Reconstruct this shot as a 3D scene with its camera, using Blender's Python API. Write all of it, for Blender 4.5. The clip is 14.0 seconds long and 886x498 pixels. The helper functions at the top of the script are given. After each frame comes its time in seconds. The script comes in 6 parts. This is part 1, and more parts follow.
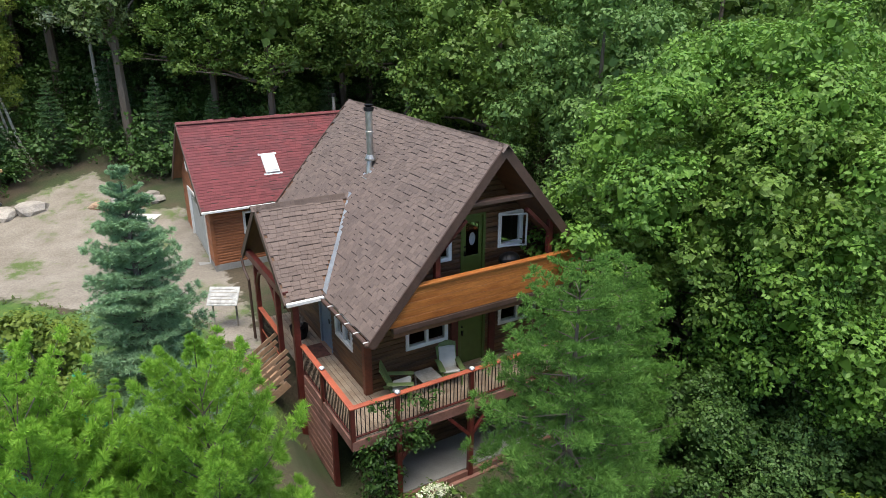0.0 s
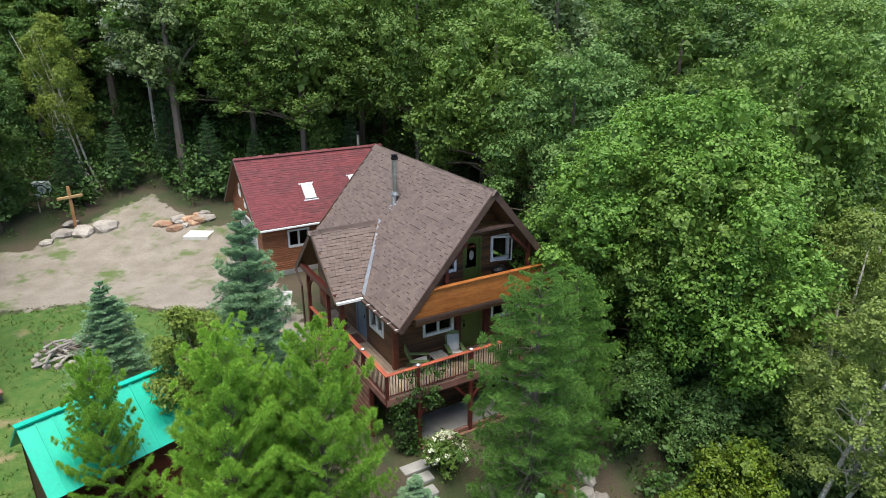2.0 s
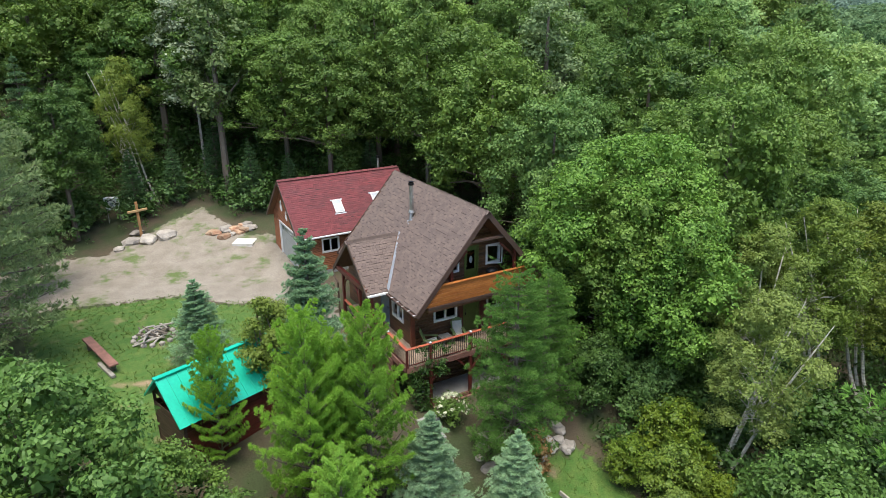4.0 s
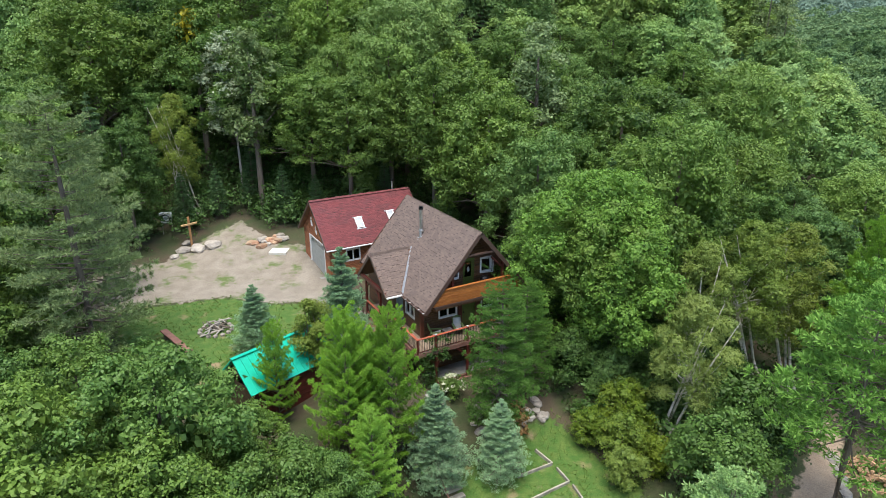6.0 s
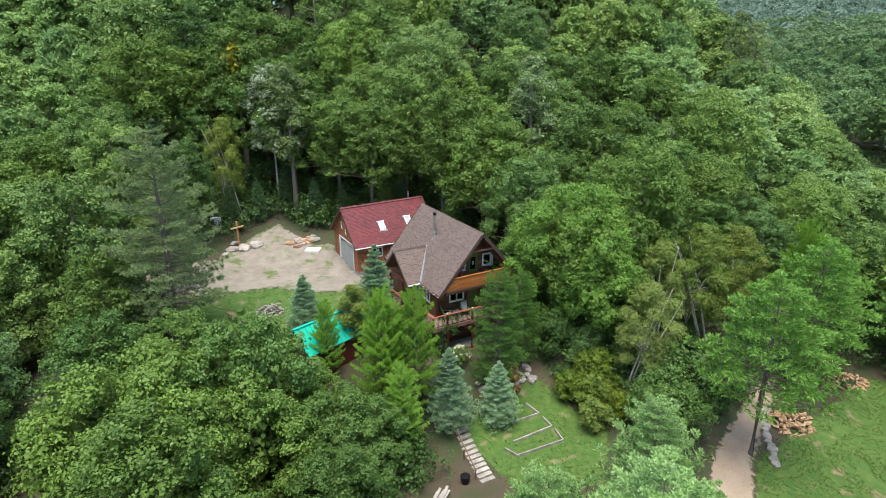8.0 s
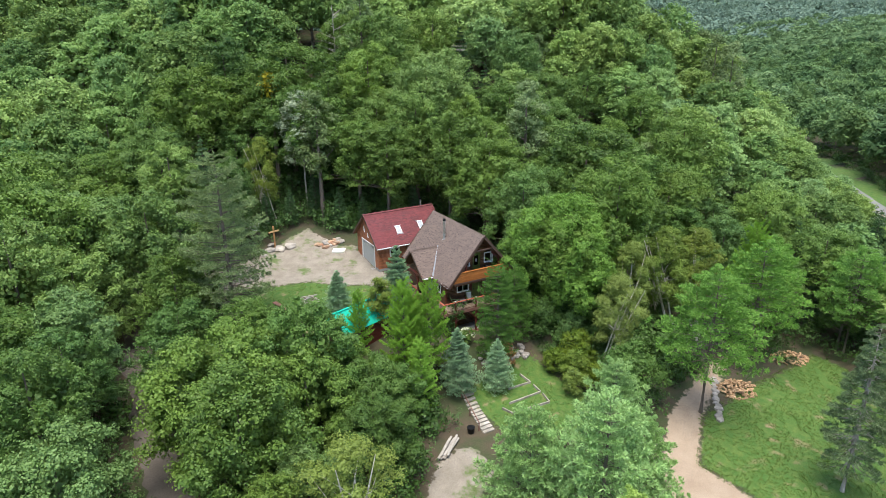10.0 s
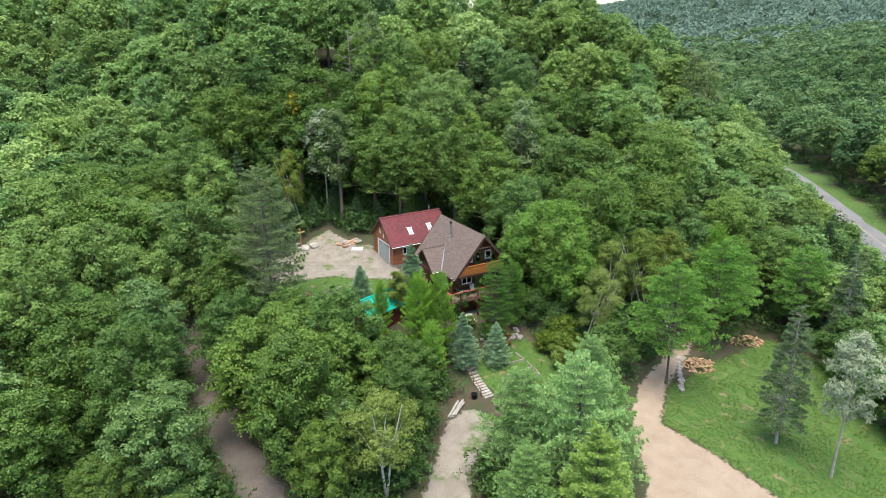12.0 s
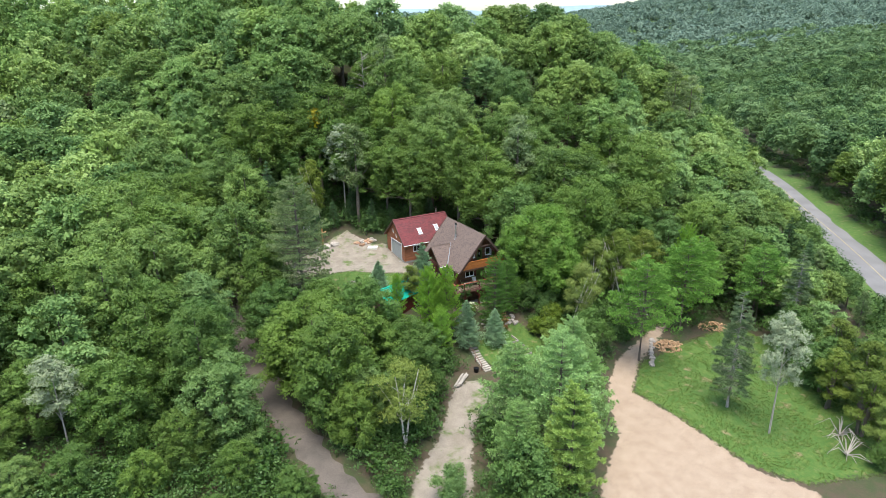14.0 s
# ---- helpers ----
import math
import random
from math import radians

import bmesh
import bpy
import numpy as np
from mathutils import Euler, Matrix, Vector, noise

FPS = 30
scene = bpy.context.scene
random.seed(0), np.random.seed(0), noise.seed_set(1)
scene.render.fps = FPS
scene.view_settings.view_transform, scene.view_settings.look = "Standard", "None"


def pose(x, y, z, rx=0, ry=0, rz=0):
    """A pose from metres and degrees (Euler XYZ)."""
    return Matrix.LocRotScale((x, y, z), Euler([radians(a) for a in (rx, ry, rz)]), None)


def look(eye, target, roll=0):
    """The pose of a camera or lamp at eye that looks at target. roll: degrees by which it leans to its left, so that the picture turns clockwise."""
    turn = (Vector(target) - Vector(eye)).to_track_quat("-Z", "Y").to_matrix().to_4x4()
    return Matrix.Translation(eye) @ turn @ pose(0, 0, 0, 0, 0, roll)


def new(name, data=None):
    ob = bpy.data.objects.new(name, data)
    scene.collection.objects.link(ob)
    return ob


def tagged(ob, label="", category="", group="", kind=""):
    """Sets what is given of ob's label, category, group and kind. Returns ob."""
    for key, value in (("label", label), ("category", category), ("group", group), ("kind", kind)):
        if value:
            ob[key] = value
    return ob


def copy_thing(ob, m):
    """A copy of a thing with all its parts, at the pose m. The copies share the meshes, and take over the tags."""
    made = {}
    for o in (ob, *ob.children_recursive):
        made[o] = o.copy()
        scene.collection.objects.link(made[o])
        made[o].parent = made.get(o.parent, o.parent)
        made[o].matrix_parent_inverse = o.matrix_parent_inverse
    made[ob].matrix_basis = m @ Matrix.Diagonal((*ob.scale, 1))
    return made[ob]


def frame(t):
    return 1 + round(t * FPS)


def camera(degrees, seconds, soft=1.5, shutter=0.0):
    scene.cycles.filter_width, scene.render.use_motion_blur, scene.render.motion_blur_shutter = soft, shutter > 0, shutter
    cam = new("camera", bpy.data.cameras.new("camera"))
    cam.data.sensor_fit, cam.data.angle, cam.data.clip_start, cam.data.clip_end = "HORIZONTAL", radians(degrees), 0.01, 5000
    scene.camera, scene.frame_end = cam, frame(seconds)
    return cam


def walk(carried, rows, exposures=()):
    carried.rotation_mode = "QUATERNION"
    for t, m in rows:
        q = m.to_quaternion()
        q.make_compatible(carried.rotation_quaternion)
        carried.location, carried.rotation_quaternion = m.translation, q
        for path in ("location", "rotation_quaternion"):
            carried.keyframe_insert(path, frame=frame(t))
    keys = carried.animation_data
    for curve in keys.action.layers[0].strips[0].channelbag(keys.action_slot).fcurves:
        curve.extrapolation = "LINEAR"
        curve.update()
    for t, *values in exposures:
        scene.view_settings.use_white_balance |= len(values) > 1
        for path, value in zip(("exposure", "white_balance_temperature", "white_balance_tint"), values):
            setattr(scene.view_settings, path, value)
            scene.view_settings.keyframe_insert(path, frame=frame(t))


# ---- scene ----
cam = camera(70.0, 14.0, soft=0.75)
PATH = [
    (0, (-5.824, -13.767, 9.778), (-4.866, -12.158, 9.077), 0.2),
    (0.5, (-6.625, -14.814, 10.405), (-5.66, -13.204, 9.713), 0.4),
    (1, (-7.22, -15.853, 11.006), (-6.259, -14.238, 10.321), 0.3),
    (1.5, (-8.02, -17.124, 11.576), (-7.061, -15.506, 10.894), 0.3),
    (2, (-9.003, -18.713, 12.33), (-8.047, -17.096, 11.644), 0.1),
    (2.5, (-9.902, -20.179, 12.997), (-8.951, -18.559, 12.311), 0.0),
    (3, (-10.797, -21.697, 13.668), (-9.849, -20.073, 12.987), 0.1),
    (3.2, (-11.138, -22.253, 13.85), (-10.191, -20.627, 13.172), -0.1),
    (5.3, (-14.57, -28.558, 17.277), (-13.639, -26.924, 16.596), 0.0),
    (5.5, (-14.964, -29.249, 17.573), (-14.034, -27.614, 16.894), -0.0),
    (6, (-15.976, -31.008, 18.487), (-15.052, -29.371, 17.805), -0.2),
    (6.5, (-17.351, -32.931, 19.115), (-16.424, -31.292, 18.44), -0.2),
    (7, (-18.699, -34.937, 19.937), (-17.772, -33.298, 19.261), -0.2),
    (7.5, (-19.909, -36.989, 20.718), (-18.985, -35.348, 20.044), -0.2),
    (8, (-21.221, -38.991, 21.48), (-20.299, -37.348, 20.808), -0.3),
    (8.2, (-21.855, -39.799, 21.664), (-20.93, -38.155, 20.999), -0.1),
    (10.3, (-27.263, -48.592, 25.366), (-26.352, -46.942, 24.696), -0.8),
    (10.5, (-27.887, -49.418, 25.618), (-26.973, -47.769, 24.951), -0.7),
    (11, (-29.303, -51.557, 26.417), (-28.388, -49.907, 25.751), -0.7),
    (11.5, (-30.611, -53.56, 27.173), (-29.696, -51.911, 26.509), -0.7),
    (12, (-31.987, -55.615, 27.977), (-31.071, -53.965, 27.314), -0.7),
    (12.5, (-33.48, -57.791, 28.854), (-32.564, -56.142, 28.191), -0.7),
    (13, (-34.949, -59.984, 29.695), (-34.032, -58.334, 29.033), -0.7),
    (13.5, (-36.355, -62.238, 30.483), (-35.438, -60.587, 29.822), -0.7),
    (14, (-37.747, -64.685, 31.356), (-36.834, -63.033, 30.695), -0.8),
]
walk(cam, [(t, look(eye, target, roll)) for t, eye, target, roll in PATH], exposures=[(0, 0.87), (3, 0.90), (8, 0.98), (14, 1.07)])

# ---- light ----
world = bpy.data.worlds.new("sky")
scene.world = world
world.use_nodes = True
wn = world.node_tree
sky = wn.nodes.new("ShaderNodeTexSky")
sky.sky_type = "NISHITA"
sky.sun_disc = False
sky.sun_elevation = radians(76)
sky.sun_rotation = radians(215)
sky.air_density, sky.dust_density, sky.ozone_density = 1.0, 1.4, 1.0
bg = wn.nodes["Background"]
bg.inputs[1].default_value = 0.15
wn.links.new(sky.outputs[0], bg.inputs[0])
sun = new("sun", bpy.data.lights.new("sun", "SUN"))
sun.data.energy, sun.data.angle, sun.data.color = 2.8, radians(45), (1.0, 0.94, 0.82)
sun.rotation_euler = (radians(14), 0, radians(-35))


# ---- materials ----
def mix_rgb(nt, a, b, fac):
    m = nt.nodes.new("ShaderNodeMix")
    m.data_type = "RGBA"
    for slot, v in ((6, a), (7, b), (0, fac)):
        if isinstance(v, (tuple, float, int)):
            m.inputs[slot].default_value = (*v, 1) if isinstance(v, tuple) else v
        else:
            nt.links.new(v, m.inputs[slot])
    return m.outputs[2]


def noise_node(nt, scale, detail=4, stretch=None, space="Object"):
    tc = nt.nodes.new("ShaderNodeTexCoord")
    n = nt.nodes.new("ShaderNodeTexNoise")
    n.inputs["Scale"].default_value, n.inputs["Detail"].default_value = scale, detail
    src = tc.outputs[space]
    if stretch:
        mp = nt.nodes.new("ShaderNodeMapping")
        mp.inputs["Scale"].default_value = stretch
        nt.links.new(src, mp.inputs[0])
        src = mp.outputs[0]
    nt.links.new(src, n.inputs["Vector"])
    return n.outputs[0]


def span(nt, v, a, b, c=0.0, d=1.0):
    r = nt.nodes.new("ShaderNodeMapRange")
    r.inputs[1].default_value, r.inputs[2].default_value, r.inputs[3].default_value, r.inputs[4].default_value = a, b, c, d
    nt.links.new(v, r.inputs[0])
    return r.outputs[0]


def math_node(nt, op, a, b):
    m = nt.nodes.new("ShaderNodeMath")
    m.operation = op
    for i, v in enumerate((a, b)):
        if isinstance(v, (float, int)):
            m.inputs[i].default_value = v
        else:
            nt.links.new(v, m.inputs[i])
    return m.outputs[0]


def bump_to(nt, b, height, strength, distance=0.02):
    bp = nt.nodes.new("ShaderNodeBump")
    bp.inputs["Strength"].default_value, bp.inputs["Distance"].default_value = strength, distance
    nt.links.new(height, bp.inputs["Height"])
    nt.links.new(bp.outputs[0], b.inputs["Normal"])


def mat(name, color, rough=0.8, metal=0.0, vary=0.15, scale=3.0, fine=30.0, bump=0.0, hue=None, stretch=(1, 1, 1), rnd=0.0):
    """Two scales of variation in object space; hue is a second colour that the coarse noise brings in; rnd varies it from piece to piece."""
    m = bpy.data.materials.new(name)
    m.use_nodes = True
    nt = m.node_tree
    b = nt.nodes["Principled BSDF"]
    b.inputs["Roughness"].default_value, b.inputs["Metallic"].default_value = rough, metal
    n1, n2 = noise_node(nt, scale, 4, stretch), noise_node(nt, fine, 3, stretch)
    second = hue or tuple(c * (1 - 2.2 * vary) for c in color)
    col = mix_rgb(nt, color, second, span(nt, n1, 0.35, 0.68))
    value = span(nt, n2, 0.25, 0.75, 1 - vary, 1 + vary)
    if rnd:
        oi, geo = nt.nodes.new("ShaderNodeObjectInfo"), nt.nodes.new("ShaderNodeNewGeometry")
        both = math_node(nt, "FRACT", math_node(nt, "ADD", oi.outputs["Random"], geo.outputs["Random Per Island"]), 0.0)
        value = math_node(nt, "MULTIPLY", value, span(nt, both, 0, 1, 1 - rnd, 1 + rnd))
    hsv = nt.nodes.new("ShaderNodeHueSaturation")
    nt.links.new(value, hsv.inputs["Value"])
    nt.links.new(col, hsv.inputs["Color"])
    nt.links.new(hsv.outputs[0], b.inputs["Base Color"])
    if bump:
        bump_to(nt, b, n2, bump)
    return m


def leaf_mat(name, dark, light, warm, shift=0.5, spec=0.3, thin=0.16, vary=0.24):
    """Foliage: each leaf a little different, each tree a little different, some light let through."""
    m = bpy.data.materials.new(name)
    m.use_nodes = True
    nt = m.node_tree
    b = nt.nodes["Principled BSDF"]
    geo, oi = nt.nodes.new("ShaderNodeNewGeometry"), nt.nodes.new("ShaderNodeObjectInfo")
    col = mix_rgb(nt, dark, light, geo.outputs["Random Per Island"])
    patch = span(nt, noise_node(nt, 0.35, 2), 0.4, 0.65)
    own = nt.nodes.new("ShaderNodeAttribute")
    own.attribute_name = "tone"
    each = math_node(nt, "FRACT", math_node(nt, "ADD", oi.outputs["Random"], own.outputs["Fac"]), 0.0)
    tone = math_node(nt, "MULTIPLY", math_node(nt, "ADD", each, math_node(nt, "MULTIPLY", patch, 0.5)), shift)
    col = mix_rgb(nt, col, warm, tone)
    own_value = math_node(nt, "FRACT", math_node(nt, "MULTIPLY", each, 7.31), 0.0)
    hsv = nt.nodes.new("ShaderNodeHueSaturation")
    nt.links.new(span(nt, own_value, 0, 1, 1 - vary, 1 + vary), hsv.inputs["Value"])
    nt.links.new(span(nt, own_value, 0.6, 1, 1.0, 1 - 0.5 * vary), hsv.inputs["Saturation"])
    nt.links.new(col, hsv.inputs["Color"])
    col = hsv.outputs[0]
    b.inputs["Roughness"].default_value = 0.5
    b.inputs["Specular IOR Level"].default_value = spec
    nt.links.new(col, b.inputs["Base Color"])
    tr = nt.nodes.new("ShaderNodeBsdfTranslucent")
    nt.links.new(col, tr.inputs[0])
    sh = nt.nodes.new("ShaderNodeMixShader")
    sh.inputs[0].default_value = thin
    nt.links.new(b.outputs[0], sh.inputs[1])
    nt.links.new(tr.outputs[0], sh.inputs[2])
    nt.links.new(sh.outputs[0], nt.nodes["Material Output"].inputs[0])
    return m


def glass_mat():
    m = bpy.data.materials.new("window_glass")
    m.use_nodes = True
    b = m.node_tree.nodes["Principled BSDF"]
    b.inputs["Base Color"].default_value = (0.8, 0.85, 0.85, 1)
    b.inputs["Roughness"].default_value = 0.03
    b.inputs["Transmission Weight"].default_value = 1.0
    b.inputs["IOR"].default_value = 1.45
    return m


LEAF = leaf_mat("maple_leaf", (0.044, 0.104, 0.025), (0.131, 0.237, 0.047), (0.190, 0.307, 0.054), 0.7, thin=0.28)
LEAF_OAK = leaf_mat("oak_leaf", (0.039, 0.102, 0.028), (0.115, 0.229, 0.053), (0.159, 0.275, 0.057), 0.6, thin=0.28)
LEAF_PALE = leaf_mat("poplar_leaf", (0.084, 0.149, 0.050), (0.198, 0.287, 0.105), (0.228, 0.310, 0.110), 0.4, thin=0.28)
LEAF_YELLOW = leaf_mat("yellowing_leaf", (0.055, 0.12, 0.014), (0.16, 0.24, 0.022), (0.19, 0.24, 0.02), 0.4)
LEAF_GOLD = leaf_mat("golden_leaf", (0.26, 0.24, 0.02), (0.48, 0.42, 0.03), (0.42, 0.34, 0.02), 0.4)
LEAF_BIRCH = leaf_mat("birch_leaf", (0.076, 0.145, 0.024), (0.174, 0.266, 0.046), (0.223, 0.279, 0.044), 0.5, thin=0.28)
NEEDLE = leaf_mat("pine_needle", (0.114, 0.265, 0.036), (0.348, 0.598, 0.079), (0.324, 0.552, 0.068), 0.4, spec=0.12, thin=0.22, vary=0.1)
NEEDLE_BLUE = leaf_mat("spruce_needle", (0.130, 0.236, 0.132), (0.342, 0.519, 0.287), (0.260, 0.425, 0.207), 0.5, spec=0.15, thin=0.16, vary=0.12)
NEEDLE_GREY = leaf_mat("white_pine_needle", (0.137, 0.256, 0.095), (0.364, 0.537, 0.210), (0.299, 0.500, 0.137), 0.5, spec=0.15, thin=0.22, vary=0.12)
SHRUB = leaf_mat("undergrowth_leaf", (0.020, 0.061, 0.013), (0.068, 0.149, 0.028), (0.079, 0.158, 0.030), 0.5)
GRASS = leaf_mat("grass_blade", (0.066, 0.144, 0.020), (0.117, 0.208, 0.032), (0.140, 0.184, 0.040), 0.5)
PETAL = mat("white_petal", (0.80, 0.80, 0.68), 0.7, hue=(0.55, 0.62, 0.35), scale=8)
BARK = mat("grey_bark", (0.15, 0.125, 0.10), 0.9, scale=2, fine=20, bump=0.6, stretch=(1, 1, 0.2))
BARK_WHITE = mat("birch_bark", (0.68, 0.65, 0.58), 0.75, scale=3, fine=9, vary=0.25, hue=(0.30, 0.27, 0.23), bump=0.3, stretch=(0.5, 0.5, 2.5))
BARK_DEAD = mat("bleached_wood", (0.40, 0.37, 0.33), 0.9, scale=2, fine=20, bump=0.4)
SHINGLE = mat("brown_shingle", (0.162, 0.120, 0.102), 0.92, vary=0.16, scale=1.2, fine=60, bump=0.4, rnd=0.13, hue=(0.138, 0.104, 0.090))
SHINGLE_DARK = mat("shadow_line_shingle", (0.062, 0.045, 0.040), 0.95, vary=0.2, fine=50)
RED = mat("red_shingle", (0.165, 0.038, 0.042), 0.88, vary=0.16, scale=1.6, fine=50, bump=0.4, rnd=0.16, hue=(0.125, 0.038, 0.042), stretch=(0.5, 1, 1))
LOG = mat("dark_log_siding", (0.145, 0.068, 0.027), 0.55, scale=1.5, fine=14, vary=0.22, bump=0.25, hue=(0.055, 0.030, 0.018), stretch=(0.35, 0.35, 3), rnd=0.2)
CEDAR = mat("orange_cedar", (0.45, 0.165, 0.040), 0.5, scale=2.2, fine=12, vary=0.3, bump=0.2, hue=(0.30, 0.095, 0.022), stretch=(0.4, 1, 4), rnd=0.16)
PINE_SIDING = mat("garage_siding", (0.36, 0.135, 0.060), 0.6, scale=1.5, fine=16, vary=0.15, bump=0.2, stretch=(0.4, 0.4, 3), rnd=0.1)
FASCIA = mat("brown_fascia", (0.085, 0.048, 0.036), 0.6, scale=2, fine=20, bump=0.1)
SOFFIT = mat("soffit_wood", (0.16, 0.075, 0.035), 0.65, scale=2, fine=16, bump=0.2, stretch=(3, 0.4, 1))
REDWOOD = mat("dark_red_stain", (0.115, 0.021, 0.016), 0.5, scale=3, fine=22, vary=0.2, bump=0.15)
RAILWOOD = mat("worn_red_rail", (0.42, 0.105, 0.052), 0.55, scale=2.5, fine=25, vary=0.2, bump=0.15, hue=(0.30, 0.075, 0.045))
CORNER = mat("stained_corner_board", (0.20, 0.058, 0.028), 0.55, scale=2, fine=18, vary=0.2, bump=0.15)
DECKWOOD = mat("weathered_deck", (0.34, 0.27, 0.20), 0.8, scale=2.5, fine=18, vary=0.2, bump=0.3, hue=(0.24, 0.17, 0.12), rnd=0.15)
STAIRWOOD = mat("pale_stair_wood", (0.42, 0.26, 0.16), 0.7, scale=2, fine=18, vary=0.2, bump=0.2, rnd=0.1)
SKIRTWOOD = mat("faded_red_boards", (0.28, 0.135, 0.105), 0.75, scale=2, fine=18, vary=0.2, bump=0.25, rnd=0.12)
WHITE = mat("white_paint", (0.80, 0.80, 0.78), 0.4, scale=4, fine=30, vary=0.05)
GREEN_DOOR = mat("olive_green_paint", (0.085, 0.125, 0.025), 0.45, scale=3, fine=30, vary=0.08)
GREEN_CHAIR = mat("sage_green_paint", (0.19, 0.26, 0.09), 0.5, scale=5, fine=30, vary=0.1)
BLUE_DOOR = mat("grey_blue_paint", (0.20, 0.25, 0.30), 0.45, scale=3, fine=30, vary=0.08)
CUSHION = mat("pale_cushion", (0.66, 0.64, 0.58), 0.9, scale=5, fine=80, vary=0.06, bump=0.2)
BLACK = mat("black_metal", (0.02, 0.02, 0.022), 0.45, 0.6, scale=5, fine=30)
STEEL = mat("stainless_pipe", (0.55, 0.54, 0.51), 0.42, 0.85, scale=4, fine=20, vary=0.2, stretch=(1, 1, 0.3))
FLASH = mat("grey_flashing", (0.42, 0.46, 0.50), 0.45, 0.5, scale=3, fine=20, vary=0.12)
CONCRETE = mat("concrete", (0.33, 0.325, 0.31), 0.85, scale=1.5, fine=25, vary=0.12, bump=0.25)
STONE = mat("grey_stone", (0.36, 0.33, 0.29), 0.9, scale=2.5, fine=16, vary=0.22, bump=0.6, hue=(0.24, 0.22, 0.20), rnd=0.25)
TAN_STONE = mat("tan_stone", (0.42, 0.31, 0.21), 0.9, scale=2.5, fine=16, vary=0.22, bump=0.6, hue=(0.30, 0.15, 0.09), rnd=0.25)
TIMBER = mat("weathered_timber", (0.40, 0.37, 0.32), 0.85, scale=2, fine=18, vary=0.2, bump=0.3, rnd=0.15)
SPLITLOG = mat("split_firewood", (0.50, 0.33, 0.19), 0.85, scale=4, fine=22, vary=0.25, bump=0.4, rnd=0.3, hue=(0.30, 0.19, 0.11))
TEAL = mat("teal_metal_roof", (0.010, 0.52, 0.36), 0.35, 0.15, scale=0.8, fine=12, vary=0.08)
CROSSWOOD = mat("raw_pine_beam", (0.42, 0.22, 0.09), 0.7, scale=2, fine=18, vary=0.15, bump=0.2)
ASPHALT = mat("grey_asphalt", (0.20, 0.20, 0.205), 0.9, scale=0.25, fine=8, vary=0.1, bump=0.2)
TRACK = mat("dark_gravel_track", (0.135, 0.115, 0.10), 0.95, scale=0.5, fine=9, vary=0.22, bump=0.5, hue=(0.085, 0.075, 0.065))
PAINTLINE = mat("faded_road_paint", (0.50, 0.42, 0.22), 0.8, scale=1, fine=6, vary=0.2)
DARK = mat("dark_interior", (0.03, 0.025, 0.02), 0.9, scale=2, fine=10)
RUBBER = mat("dark_mat", (0.16, 0.065, 0.045), 0.9, scale=6, fine=40, vary=0.2)
GLASS = glass_mat()


# ---- terrain ----
def smooth(a, b, v):
    t = max(0.0, min(1.0, (v - a) / (b - a)))
    return t * t * (3 - 2 * t)


def along(x, y):
    """Distance in front of the far end of the flight, and to its side."""
    dx, dy = x + 37.7, y + 64.7
    return 0.5 * dx + 0.866 * dy, 0.866 * dx - 0.5 * dy


def back_to_plan(s, l):
    return -37.7 + 0.5 * s + 0.866 * l, -64.7 + 0.866 * s - 0.5 * l


def road_off(x, y):
    """Distance from the middle of the paved road; the house's side is negative."""
    return (x - 89.5) * 0.74 - (y - 6.0) * 0.67


def ground_z(x, y):
    s, l = along(x, y)
    low = -5.0 - 1.2 * smooth(-12, -24, y) - 2.0 * smooth(-24, -55, y)
    z = low + (-2.45 - low) * smooth(-10.0, -2.4, y)
    west = smooth(-9, 2.0, y)
    lot = west + (smooth(1.0, 4.5, y) * (1 - smooth(6.6, 9.0, x)) - west) * smooth(-2.4, -1.2, x)
    z = z + (-0.5 - z) * lot
    z = z + (-2.0 - 3.0 * smooth(26, -12, y) - 2.5 * smooth(-12, -30, y) - z) * smooth(-15, -24, x)
    z = z + (-7.5 - z) * smooth(9, 40, x)
    z += 27 * smooth(84, 152, s) * (1 - smooth(23, 78, l)) - 4 * smooth(150, 240, s)
    z += 14 * smooth(8, 170, road_off(x, y))
    z += smooth(450, 1500, s) * (34 + 44 * smooth(0.05, 0.34, l / max(s, 1)) + 5 * math.sin(l / 170))
    return z


def inside(poly, x, y):
    """Signed distance to a polygon in plan: positive inside."""
    best, hit = 1e9, False
    for (x0, y0), (x1, y1) in zip(poly, poly[1:] + poly[:1]):
        dx, dy = x1 - x0, y1 - y0
        t = max(0, min(1, ((x - x0) * dx + (y - y0) * dy) / (dx * dx + dy * dy)))
        best = min(best, math.hypot(x - x0 - t * dx, y - y0 - t * dy))
        if (y0 > y) != (y1 > y) and x < x0 + (y - y0) / (y1 - y0) * dx:
            hit = not hit
    return best if hit else -best


LOT = [(-26, 27), (-12, 22.5), (-8, 25), (-5, 26), (-3, 20.5), (-1.2, 19.5), (-1.2, 8), (-1.6, 3), (-3.2, 8.6), (-4.2, 9.8), (-6.5, 10.9), (-9.1, 13.7), (-12, 14.1), (-15, 15.1), (-25, 18)]
LAWN = [(-16, 15), (-12, 13.9), (-9.1, 13.5), (-6.5, 10.7), (-4.2, 9.6), (-3.2, 8.4), (-1.8, 1), (-8, 0), (-13, -2), (-17, 4)]
MEADOW = [(13.5, -19), (20, -17.8), (34, -16), (34, -30), (22, -43), (12.5, -40), (9.9, -36), (9.6, -28.5), (9.0, -22.5)]
